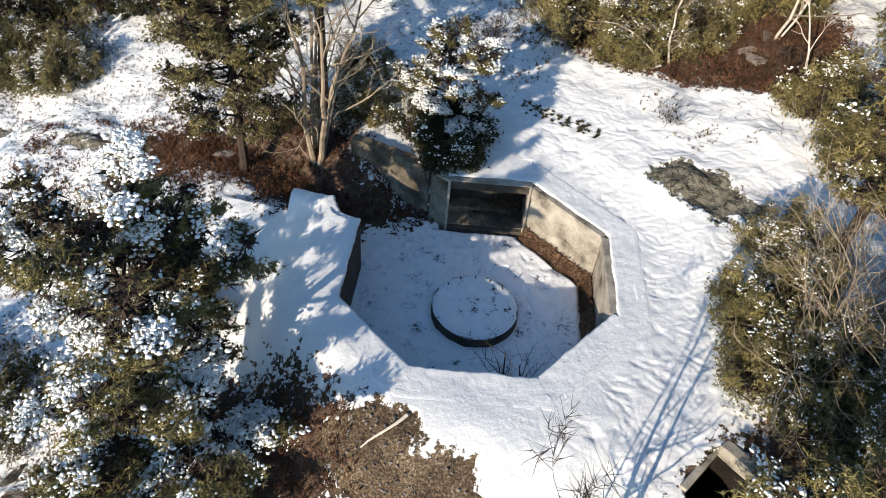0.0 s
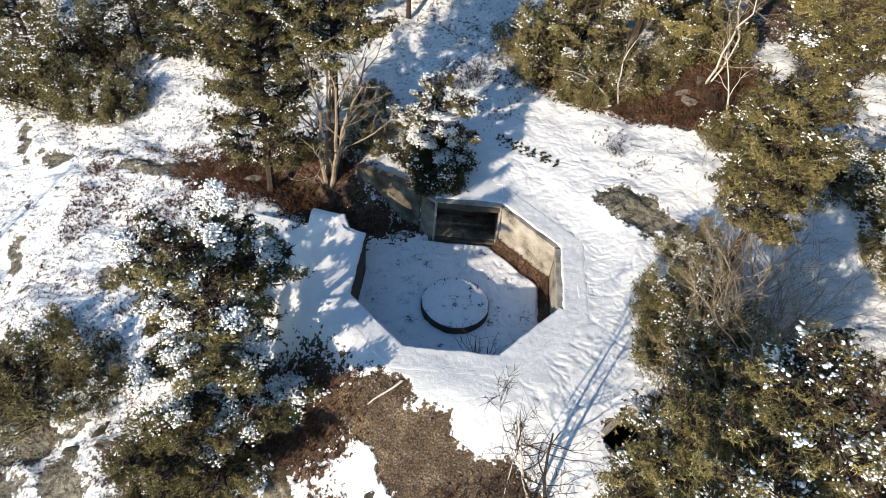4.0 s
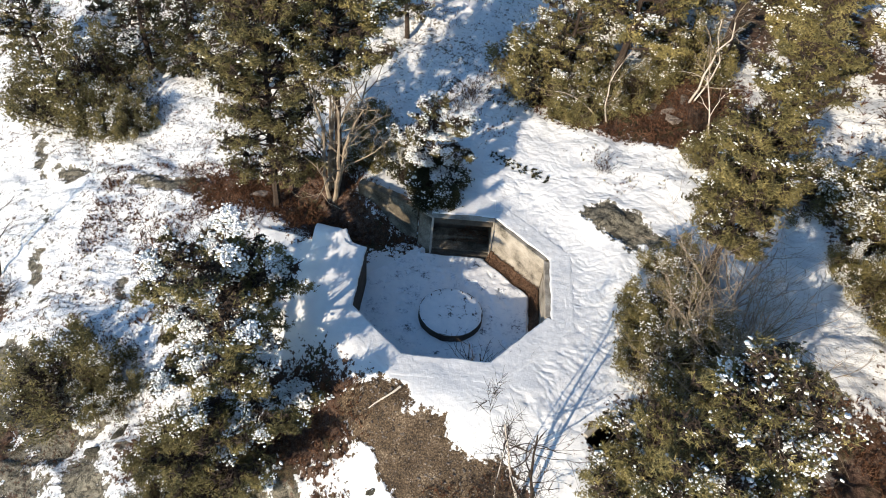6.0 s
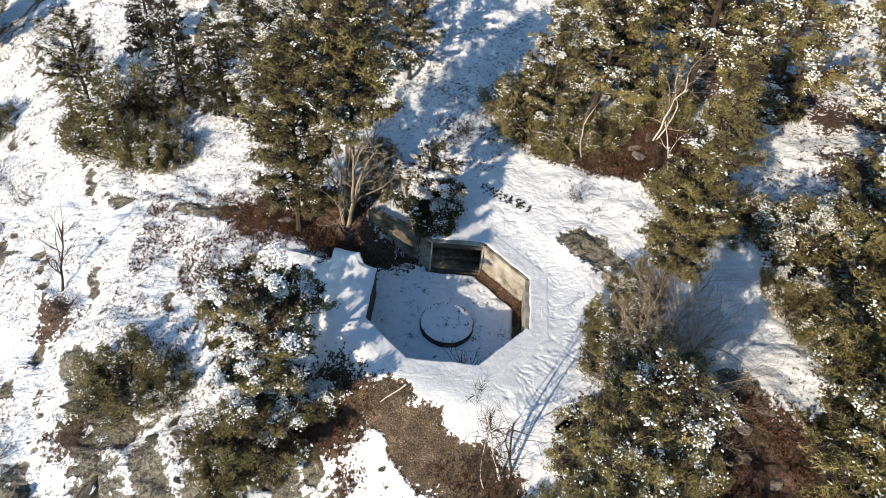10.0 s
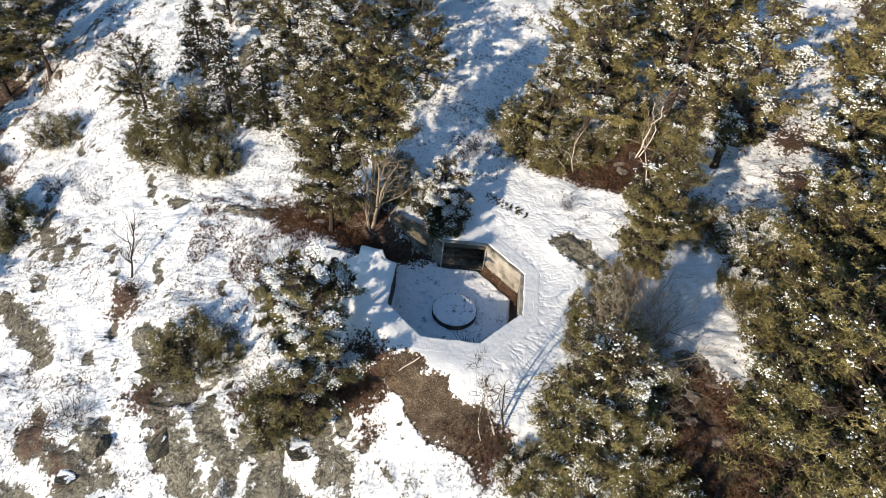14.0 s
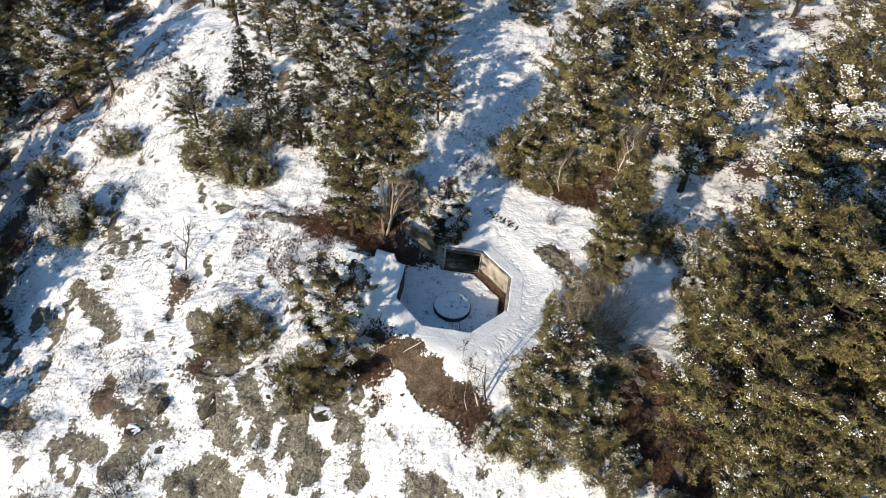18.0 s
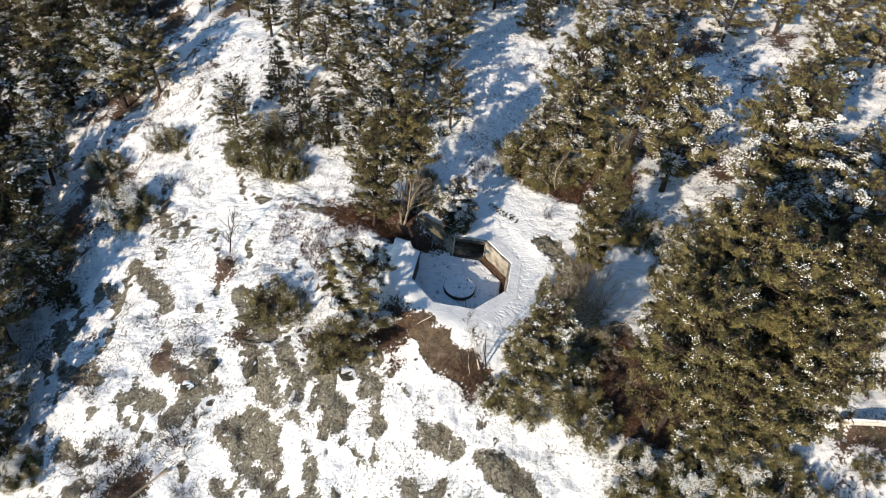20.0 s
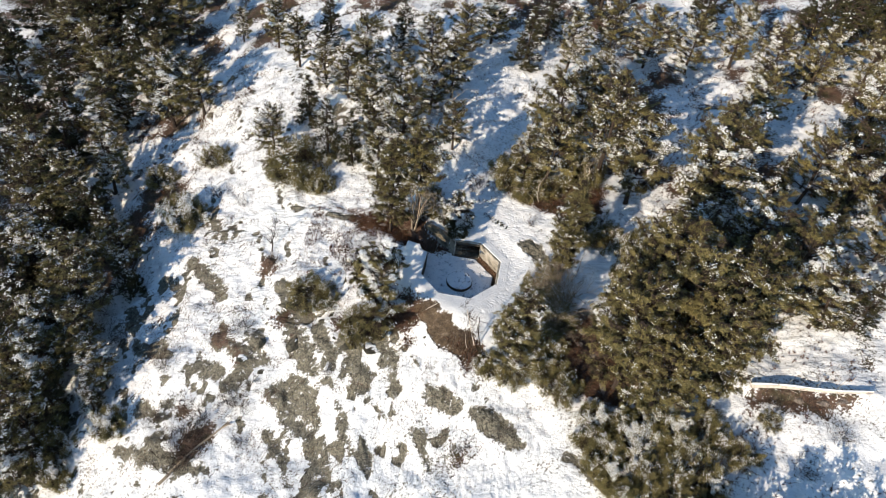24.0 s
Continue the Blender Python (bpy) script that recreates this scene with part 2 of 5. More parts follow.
def fan(soup, centres, size, rng, blades=5, flat=0.6, width=0.2):
    """Sprays of narrow blades round each centre."""
    n = len(centres)
    if not n:
        return
    d = rng.normal(size=(n, blades, 3)) * np.array([1, 1, flat])
    d[..., 2] += 0.15
    d /= np.linalg.norm(d, axis=-1, keepdims=True)
    s = np.cross(d, rng.normal(size=d.shape))
    s /= np.linalg.norm(s, axis=-1, keepdims=True) + 1e-9
    ln = size * rng.uniform(0.6, 1.3, (n, blades, 1))
    c = centres[:, None] + d * ln * -0.25
    v = np.stack([c - s * ln * width * 0.5, c + s * ln * width * 0.5, c + d * ln * 1.1], 2)
    soup.add(v.reshape(-1, 3), np.arange(n * blades * 3).reshape(-1, 3))


BALL = bmesh.new()
bmesh.ops.create_icosphere(BALL, subdivisions=1, radius=1.0)
BALL_V = np.array([v.co[:] for v in BALL.verts])
BALL_F = np.array([[v.index for v in f.verts] for f in BALL.faces])
BALL.free()


def blobs(soup, centres, size, rng, squash=0.6):
    if not len(centres):
        return
    centres = np.repeat(centres, 6, 0) + rng.normal(size=(len(centres) * 6, 3)) * size * np.array([1.9, 1.9, 0.6])
    n = len(centres)
    r = size * rng.uniform(0.35, 1.05, (n, 1, 1)) * np.exp(rng.normal(size=(n, 1, 3)) * 0.25)
    v = BALL_V[None] * r * np.array([1, 1, squash]) * rng.uniform(0.6, 1.3, (n, len(BALL_V), 1)) + centres[:, None]
    soup.add(v.reshape(-1, 3), (BALL_F[None] + (np.arange(n) * len(BALL_V))[:, None, None]).reshape(-1, 3))


def smooth01(a, b, x):
    t = np.clip((x - a) / (b - a), 0, 1)
    return t * t * (3 - 2 * t)


def poly_dist(x, y, poly):
    """Signed distance to a polygon, negative inside."""
    x, y = np.asarray(x, float), np.asarray(y, float)
    best = np.full(x.shape, 1e9)
    inside = np.zeros(x.shape, bool)
    for (ax, ay), (bx, by) in zip(poly, poly[1:] + poly[:1]):
        ex, ey = bx - ax, by - ay
        t = np.clip(((x - ax) * ex + (y - ay) * ey) / (ex * ex + ey * ey), 0, 1)
        best = np.minimum(best, np.hypot(x - ax - t * ex, y - ay - t * ey))
        if ey:
            inside ^= ((ay > y) != (by > y)) & (x < ex * (y - ay) / ey + ax)
    return np.where(inside, -best, best)


def lattice(rng, n):
    return rng.uniform(0, 1, (n, n))


NOISE_GRID = lattice(np.random.default_rng(5), 256)


def vnoise(x, y, scale, octaves=3, seed=0):
    """Smooth value noise on arrays, 0 to 1."""
    out, amp, tot = np.zeros(np.shape(x)), 1.0, 0.0
    for o in range(octaves):
        u, v = x * scale * 2**o + 37.7 * (seed + o), y * scale * 2**o + 91.3 * (seed + o)
        i, j = np.floor(u).astype(int), np.floor(v).astype(int)
        fu, fv = u - i, v - j
        fu, fv = fu * fu * (3 - 2 * fu), fv * fv * (3 - 2 * fv)
        g = lambda a, b: NOISE_GRID[a % 256, b % 256]
        out += amp * ((g(i, j) * (1 - fu) + g(i + 1, j) * fu) * (1 - fv) + (g(i, j + 1) * (1 - fu) + g(i + 1, j + 1) * fu) * fv)
        tot += amp
        amp *= 0.5
    return out / tot


# ---- terrain ----
FLOOR_Z = -1.69
PIT = [(-2.52, 1.15), (-2.62, -1.40), (-0.95, -3.02), (1.55, -3.02), (3.25, -1.18), (3.34, 1.35), (1.70, 3.04), (-0.50, 3.00)]
PASSAGE = [(-0.5, 3.0), (-0.95, 3.35), (-3.3, 4.68), (-4.2, 6.0), (-7.0, 5.5), (-7.5, 3.6), (-4.9, 2.5), (-3.3, 2.0), (-3.05, 1.45), (-2.52, 1.15)]
RECESS = [(-0.45, 2.8), (1.65, 2.8), (1.65, 4.15), (-0.45, 4.15)]
DUGOUT = [(4.20, -5.00), (4.95, -4.20), (5.70, -5.05), (4.95, -5.85)]
KNOLLS = [(-23.8, 24.5, 6.5, 1.29), (0.0, -4.0, 2.5, 1.08), (-10.5, -13.8, 4, -1.4), (-39.0, 5.0, 2.5, -1.44), (-45.0, 32.0, 4, -1.23), (0.3, 11.4, 6.5, -0.62), (-26.6, -13.5, 6.5, 0.88),
          (9.3, -5.7, 4, 0.64), (-1.5, -14.9, 2.5, -0.94), (0.0, 35.0, 4, -0.65), (18.2, 21.2, 2.5, 0.56), (-3.0, -1.5, 2.5, 0.42), (-10.6, -7.7, 10, -0.19)]


def hill(x, y):
    """The lie of the land: a ridge that falls away to the west and south."""
    u, v = np.tanh(x / 34), np.tanh((y - 4) / 36)
    z = 0.21 + 3.7 * u + 4.9 * v - 4.82 * u * u - 3.23 * u * v - 3.06 * v * v + 11.63 * u**3 + 1.76 * u * u * v + 0.43 * u * v * v + 5.03 * v**3
    for cx, cy, r, a in KNOLLS:
        z = z + a * np.exp(-((x - cx) ** 2 + (y - cy) ** 2) / (2 * r * r))
    # a low bank in the east
    return z + 0.5 * smooth01(-8.7, -8.15, y + 0.04 * (x - 22)) * smooth01(-4.5, -7.5, y) * smooth01(19.5, 21.5, x) * smooth01(32.0, 29.5, x)


def ground_z(x, y):
    """Height of the ground, with the pit and its way in cut out."""
    x, y = np.asarray(x, float), np.asarray(y, float)
    d = poly_dist(x, y, PIT)
    z = hill(x, y)
    rough = smooth01(2.0, 9.0, d)
    z = z + rough * ((vnoise(x, y, 0.35, 3, 1) - 0.5) * 0.9 + (vnoise(x, y, 1.3, 3, 4) - 0.5) * 0.22)
    z = z + (vnoise(x, y, 2.2, 3, 8) - 0.5) * 0.08
    flat = 1 - smooth01(0.5, 2.6, d)
    z = z * (1 - flat) + (0.0 - 0.14 * smooth01(0.60, 0.45, d)) * flat
    p = poly_dist(x, y, PASSAGE)
    west = smooth01(-3.0, -4.4, x) * smooth01(2.4, 3.6, y)
    low = -1.62 + 0.5 * smooth01(-3.2, -6.5, x) + (vnoise(x, y, 1.5, 2, 3) - 0.5) * 0.12
    low = low + 0.95 * smooth01(-1.3, 0.0, y - 3.47 + 0.531 * (x + 1.02)) * smooth01(-1.5, -2.9, x)
    k = 1 - smooth01(0.06, 0.18 + 1.0 * west, p)
    z = z * (1 - k) + np.minimum(z, low) * k
    z = np.where(poly_dist(x, y, DUGOUT) < 0.06, -4.2, z)
    z = np.where(d < 0.16, FLOOR_Z - 0.12, z)
    z = np.where(poly_dist(x, y, RECESS) < 0, FLOOR_Z - 0.12, z)
    return z


SOIL = [(-1.6, -3.9), (-0.8, -4.2), (-0.6, -4.6), (0.2, -5.0), (0.5, -5.6), (2.0, -5.7), (2.4, -6.2), (2.3, -7.0), (1.4, -7.6), (-0.2, -7.4), (-0.9, -6.5), (-1.4, -5.7), (-2.4, -4.8), (-2.4, -4.3)]
# bare slabs as (x, y) to (x, y) and half width
UPPER_SLABS = [(5.3, 3.5, 6.9, 2.1, 0.6), (-23.6, 1.4, -19.0, -2.3, 0.8), (-14.2, -1.6, -11.1, -4.5, 1.2), (-18.7, -6.1, -14.4, -8.3, 0.8), (-12.3, -5.3, -10.1, -8.0, 0.9), (-7.6, -6.4, -5.2, -10.3, 0.8), (-4.9, -6.6, -3.2, -8.6, 0.8),
               (-10.0, -5.5, -7.8, -8.6, 0.6), (-18.9, -8.8, -16.8, -9.2, 0.9), (-15.4, -6.4, -13.4, -8.2, 0.5), (-25.7, -6.3, -21.6, -8.2, 0.7), (-12.0, 5.6, -8.4, 5.2, 0.5), (10.2, -3.4, 11.2, -7.6, 1.0), (-15.5, 6.8, -13.0, 6.0, 0.3)]
LOWER_SLABS = [(-7.3, -5.7, -3.8, -7.5, 0.83), (-6.8, -7.4, -6.9, -9.2, 0.73), (-4.4, -6.5, -3.1, -8.6, 0.62), (-8.8, -7.3, -8.5, -9.2, 0.23), (-10.3, -8.3, -7.6, -10.0, 0.52), (-11.9, -10.6, -8.8, -11.7, 1.14), (-10.7, -9.7, -9.0, -10.7, 0.95), (-6.6, -11.2, -5.5, -13.2, 0.36),
               (-2.8, -9.9, -2.7, -11.9, 0.47), (-4.3, -11.3, -3.0, -12.3, 0.39), (-17.1, -6.9, -14.9, -7.8, 0.72), (-11.9, -6.4, -10.4, -7.7, 0.87), (-22.9, -12.0, -20.2, -12.6, 0.66), (-0.3, -10.2, 1.6, -11.4, 0.77), (3.1, -11.6, 6.5, -13.5, 0.87), (-0.7, -13.1, 0.7, -15.3, 0.66), (9.5, -14.0, 12.9, -15.7, 0.53), (-3.1, -8.6, -2.8, -11.8, 0.28), (-11.5, -10.1, -8.2, -12.2, 0.79),
               (-12.2, -10.6, -8.6, -13.2, 0.7), (-22.9, -15.3, -16.8, -16.4, 0.8), (-10.6, -14.2, -8.8, -17.1, 0.6), (-4.4, -13.8, -3.5, -16.0, 0.4), (-6.4, -12.3, -5.0, -14.6, 0.4), (10.0, -4.9, 11.3, -7.4, 0.45)]
HEATH = [[(-10.1, 5.6), (-8.3, 5.9), (-6.5, 6.0), (-3.4, 6.2), (-2.9, 4.6), (-0.8, 3.3), (-1.6, 2.9), (-2.6, 2.9), (-3.4, 2.1), (-5.2, 2.7), (-6.8, 3.7), (-8.6, 3.9)],
         [(2.1, 10.5), (4.7, 8.6), (6.4, 7.8), (7.9, 7.1), (9.7, 6.0), (11.1, 7.7), (12.0, 11.0), (7.9, 11.8), (4.8, 11.5)],
         [(-5.6, -4.6), (-4.6, -3.2), (-3.3, -3.3), (-2.3, -4.1), (-1.9, -5.2), (-2.2, -5.7), (-3.1, -6.0), (-4.4, -6.0)],
         [(9.6, -3.7), (10.8, -3.9), (12.8, -4.6), (14.4, -7.4), (13.6, -10.8), (10.0, -9.8), (8.6, -8.2), (7.4, -6.2), (8.0, -4.4)],
         [(0.4, -6.6), (1.8, -6.3), (2.9, -6.8), (4.1, -8.4), (2.0, -8.6), (0.8, -7.3)],
         [(21.3, -8.2), (28.2, -8.0), (28.4, -9.0), (25.0, -9.5), (21.6, -9.2)],
         [(4.6, -6.2), (4.3, -5.0), (5.0, -4.3), (6.6, -3.4), (7.6, -4.6), (6.4, -7.6)]]

# small patches of heather on the open slope
for hx, hy, hr in ((-17.6, -6.2, 0.8), (-15.9, -7.9, 0.7), (-15.7, 0.5, 0.8), (-8.0, -5.1, 0.6), (-17.0, -14.4, 1.6), (-19.0, -12.2, 0.7), (-13.0, -4.6, 0.6), (2.6, -14.6, 0.7), (-2.5, -6.9, 0.4), (-24.5, -4.0, 0.6)):
    HEATH.append([(hx + hr * math.cos(k * 1.05), hy + hr * math.sin(k * 1.05)) for k in range(6)])

def slab_dist(x, y, slabs):
    d = np.full(np.shape(x), 99.0)
    for ax, ay, bx, by, w in slabs:
        t = np.clip(((x - ax) * (bx - ax) + (y - ay) * (by - ay)) / ((bx - ax) ** 2 + (by - ay) ** 2), 0, 1)
        d = np.minimum(d, np.hypot(x - ax - t * (bx - ax), y - ay - t * (by - ay)) - w * (0.55 + 0.9 * t * (1 - t)))
    return d


TRAILS = [[(4.1, -3.6), (4.5, -1.0), (4.3, 1.5), (3.4, 3.4), (2.6, 5.4), (1.6, 8.0), (0.6, 11.5)], [(3.5, -3.2), (3.9, -0.6), (3.9, 1.8), (3.0, 4.0), (2.9, 6.2)], [(2.5, 3.8), (4.6, 4.6), (6.0, 4.7), (7.0, 3.8)],
          [(2.0, 4.4), (3.8, 5.4), (5.6, 5.8)], [(-1.2, 1.6), (-0.9, -0.6), (0.2, -1.9)], [(3.0, -4.0), (1.5, -4.6)]]


def spaced(lo, hi, a, b, fine, mid):
    """Grid lines: fine between a and b, middling to lo and hi, then widening to the horizon."""
    xs = list(np.arange(a, b, fine))
    left, right = list(np.arange(a - mid, lo, -mid)), list(np.arange(b, hi, mid))
    step = mid
    while right[-1] < 900:
        step *= 1.22
        right.append(right[-1] + step)
    step = mid
    while left[-1] > -900:
        step *= 1.22
        left.append(left[-1] - step)
    return np.array(left[::-1] + xs + right)


def build_ground():
    xs, ys = spaced(-42, 34, -6.0, 8.6, 0.042, 0.2), spaced(-19, 42, -8.0, 9.0, 0.042, 0.2)
    X, Y = np.meshgrid(xs, ys)
    Z = ground_z(X, Y)
    d = poly_dist(X, Y, PIT)
    n1, n2 = vnoise(X, Y, 0.9, 4, 11) - 0.5, vnoise(X, Y, 0.28, 3, 17) - 0.5
    soil = np.clip(0.5 - (poly_dist(X, Y, SOIL) + n1 * 0.8) / 1.2, 0, 1)
    heath = np.zeros_like(X)
    for poly in HEATH:
        heath = np.maximum(heath, np.clip(0.5 - (poly_dist(X, Y, poly) + n1 * 1.6) / 2.4, 0, 1))
    rag = (vnoise(X, Y, 1.1, 5, 61) - 0.5) * 2.6 + (vnoise(X, Y, 0.5, 2, 62) - 0.5) * 0.8
    rock = np.clip(0.5 - (slab_dist(X, Y, UPPER_SLABS + LOWER_SLABS) + rag * 0.5) / 1.1, 0, 1)
    # slabs that show through on the open slope, drawn out downhill
    U, V = 0.9 * X + 0.43 * Y, -0.43 * X + 0.9 * Y
    slab = vnoise(U * 1.5, V * 0.7, 0.55, 5, 23) + 0.55 * (vnoise(X, Y, 1.9, 4, 41) - 0.5)
    slope = smooth01(3.0, -8.0, Y + 0.25 * X) * smooth01(7.5, 2.0, X)
    open_w = np.maximum(slope, 0.55 * smooth01(-7.0, -12.0, X))
    rock = np.maximum(rock, np.clip(0.5 + (slab - 0.77 + 0.13 * open_w) * 3.6, 0, 1) * smooth01(1.5, 4.0, d) * np.clip(open_w * 1.6, 0, 1))
    # bare, dark ground under the woods
    wood = np.maximum(smooth01(-24, -34, X - 0.15 * Y), np.maximum(smooth01(9, 14, X) * smooth01(-8.5, -5.5, Y), smooth01(26, 40, Y)))
    heath = np.maximum(heath, np.clip(0.44 - 0.1 * smooth01(0, 10, X) + n2 * 1.6 + n1 * 0.6, 0, 1) * wood)
    # trodden trails and drifted ripples in the snow
    trod = np.zeros_like(X)
    for trail in TRAILS:
        for (ax, ay), (bx, by) in zip(trail, trail[1:]):
            ln = math.hypot(bx - ax, by - ay)
            for n in range(int(ln / 0.34)):
                f, sd = n * 0.34 / ln, 0.11 * (-1) ** n
                px = ax + (bx - ax) * f - (by - ay) / ln * sd + 0.13 * math.sin(9.1 * n * n + ax)
                py = ay + (by - ay) * f + (bx - ax) / ln * sd + 0.13 * math.cos(7.3 * n * n + ay)
                near = (np.abs(X - px) < 0.5) & (np.abs(Y - py) < 0.5)
                r2 = (X[near] - px) ** 2 + (Y[near] - py) ** 2
                trod[near] += -(0.016 + 0.02 * (n * 7 % 5) / 4) * np.exp(-r2 / 0.009) - 0.006 * np.exp(-r2 / 0.05)
    open_snow = smooth01(0.4, 0.9, d)
    # short scuffs of boots and skis, most of them across the sun
    scuff = np.random.default_rng(77)
    for _ in range(1900):
        px, py, tn = scuff.uniform(1.2, 8.5), scuff.uniform(-5.6, 9.0), scuff.normal(-0.55, 0.45)
        ln, wd, dp = scuff.uniform(0.06, 0.32), scuff.uniform(0.02, 0.034), scuff.uniform(0.006, 0.022)
        near = (np.abs(X - px) < 0.8) & (np.abs(Y - py) < 0.8)
        if near.any() and d[near].min() > 0.1:
            rx, ry = X[near] - px, Y[near] - py
            al, ac = rx * math.cos(tn) + ry * math.sin(tn), ry * math.cos(tn) - rx * math.sin(tn)
            ac = ac - 0.5 * al * al
            trod[near] -= dp * np.exp(-(al / ln) ** 2 - (ac / wd) ** 2) - 0.5 * dp * np.exp(-(al / ln) ** 2 - ((ac - 2 * wd) / wd) ** 2)
    line = np.clip(1 - np.abs(vnoise(U * 0.55, V * 1.5, 1.25, 2, 55) - 0.5) * 11, 0, 1) * smooth01(0.42, 0.55, vnoise(X, Y, 0.5, 2, 56))
    trod -= 0.018 * line * smooth01(0.8, 1.6, d) * smooth01(8.0, 5.0, d) * smooth01(0.0, 2.5, X + 0.6 * Y)
    wave = np.sin((0.75 * X + 1.0 * Y) * 9.0 + 5.0 * vnoise(X, Y, 0.8, 3, 51)) * (vnoise(X, Y, 0.7, 2, 52) - 0.25)
    lump = (vnoise(X, Y, 2.6, 4, 53) - 0.5) * 0.16 + wave * 0.005 + np.maximum(vnoise(X, Y, 1.4, 3, 54) - 0.62, 0) * -0.5
    Z = Z + open_snow * (0.85 * np.clip(trod, -0.12, 0.06) + lump * (0.12 + 0.6 * smooth01(3.0, 9.0, d)))
    bare = np.maximum(rock, np.maximum(soil, heath)) > 0.5
    Z = Z + np.where((d > 0.3) & ~bare, 0.06, 0.0) + rock * (vnoise(X, Y, 1.1, 5, 31) - 0.35) * 0.55
    ny, nx = X.shape
    me = bpy.data.meshes.new("ground")
    idx = np.arange(nx * ny).reshape(ny, nx)
    F = np.stack([idx[:-1, :-1], idx[:-1, 1:], idx[1:, 1:], idx[1:, :-1]], -1).reshape(-1)
    nf = len(F) // 4
    me.vertices.add(nx * ny)
    me.vertices.foreach_set("co", np.stack([X, Y, Z], -1).ravel().astype(np.float32))
    me.loops.add(len(F))
    me.loops.foreach_set("vertex_index", F.astype(np.int32))
    me.polygons.add(nf)
    me.polygons.foreach_set("loop_start", np.arange(0, len(F), 4, dtype=np.int32))
    me.polygons.foreach_set("use_smooth", np.ones(nf, bool))
    me.update(calc_edges=True)
    for name, val in (("rock", rock), ("soil", soil), ("heath", heath), ("wild", smooth01(2.5, 6.5, d) * (1 - 0.8 * smooth01(0.0, 3.0, X) * smooth01(14.0, 9.0, X) * smooth01(-8.0, -5.0, Y) * smooth01(13.0, 9.0, Y)))):
        me.attributes.new(name, "FLOAT", "POINT").data.foreach_set("value", val.ravel().astype(np.float32))
    me.materials.append(M["ground"])
    return tagged(new("ground", me), "snow-covered rocky hillside with bare slabs and brown heather", "ground", kind="structure")


build_ground()


def gz(x, y):
    return float(ground_z(np.array([x]), np.array([y]))[0])


# ---- gun pit ----
def prism(poly, z0, z1, bevel=0.015):
    bm = bmesh.new()
    vs = [bm.verts.new((x, y, z0)) for x, y in poly]
    f = bm.faces.new(vs)
    ext = bmesh.ops.extrude_face_region(bm, geom=[f])
    bmesh.ops.translate(bm, verts=[g for g in ext["geom"] if isinstance(g, bmesh.types.BMVert)], vec=(0, 0, z1 - z0))
    bmesh.ops.recalc_face_normals(bm, faces=bm.faces)
    if bevel:
        bmesh.ops.bevel(bm, geom=list(bm.edges), offset=bevel, segments=1, affect="EDGES")
    return bm


def offset_pts(a, b, o):
    """The edge a-b moved outward (to the right of the way a to b, the pit on the left)."""
    e = Vector(b) - Vector(a)
    n = Vector((e.y, -e.x)).normalized()
    return tuple(Vector(a) + n * o), tuple(Vector(b) + n * o)


pit = empty("gun_pit", "octagonal weathered concrete gun pit sunk in the snow", "gun emplacement")
part("floor_slab", prism(PIT, FLOOR_Z - 0.3, FLOOR_Z - 0.01, 0), M["dark_concrete"], pit)
# front and left walls: their shade is in the darker concrete
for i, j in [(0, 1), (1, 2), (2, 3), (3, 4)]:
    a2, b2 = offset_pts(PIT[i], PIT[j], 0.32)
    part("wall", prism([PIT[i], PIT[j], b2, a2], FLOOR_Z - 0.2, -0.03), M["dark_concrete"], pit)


def band(i, j, o1, o2, z0, z1, mat, name, label="", t0=0.0, t1=1.0):
    """A strip along the pit side i-j, between two offsets outward, over part of its length."""
    a, b = Vector(PIT[i]), Vector(PIT[j])
    p, q = a.lerp(b, t0), a.lerp(b, t1)
    (c1, c2), (d1, d2) = offset_pts(p, q, o1), offset_pts(p, q, o2)
    return part(name, prism([c1, c2, d2, d1], z0, z1, 0.012), M[mat], pit, label)


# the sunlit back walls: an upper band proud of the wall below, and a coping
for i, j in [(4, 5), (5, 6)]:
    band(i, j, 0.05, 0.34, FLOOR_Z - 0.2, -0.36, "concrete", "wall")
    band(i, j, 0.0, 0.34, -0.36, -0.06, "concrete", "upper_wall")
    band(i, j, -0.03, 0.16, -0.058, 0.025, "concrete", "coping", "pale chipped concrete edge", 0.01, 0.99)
# ammunition recess in the back wall, its inner shade put into the dark concrete
band(6, 7, 0.0, 0.30, FLOOR_Z - 0.1, 0.0, "concrete", "jamb", "", 0.0, 0.03)
band(6, 7, 0.0, 0.34, FLOOR_Z - 0.1, 0.0, "concrete", "jamb", "", 0.965, 1.0)
band(6, 7, 0.0, 0.22, -0.24, 0.015, "dark_concrete", "lintel", "dark stained concrete lintel", 0.03, 0.965)
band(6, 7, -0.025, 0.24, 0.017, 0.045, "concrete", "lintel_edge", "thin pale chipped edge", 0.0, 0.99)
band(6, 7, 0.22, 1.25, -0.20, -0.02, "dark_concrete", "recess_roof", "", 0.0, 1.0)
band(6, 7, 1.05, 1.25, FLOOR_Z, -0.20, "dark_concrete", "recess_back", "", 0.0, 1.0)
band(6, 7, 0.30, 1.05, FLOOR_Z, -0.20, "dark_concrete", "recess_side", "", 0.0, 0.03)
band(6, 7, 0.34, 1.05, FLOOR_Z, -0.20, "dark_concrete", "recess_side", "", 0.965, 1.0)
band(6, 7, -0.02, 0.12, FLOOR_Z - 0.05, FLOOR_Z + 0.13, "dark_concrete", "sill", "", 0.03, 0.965)
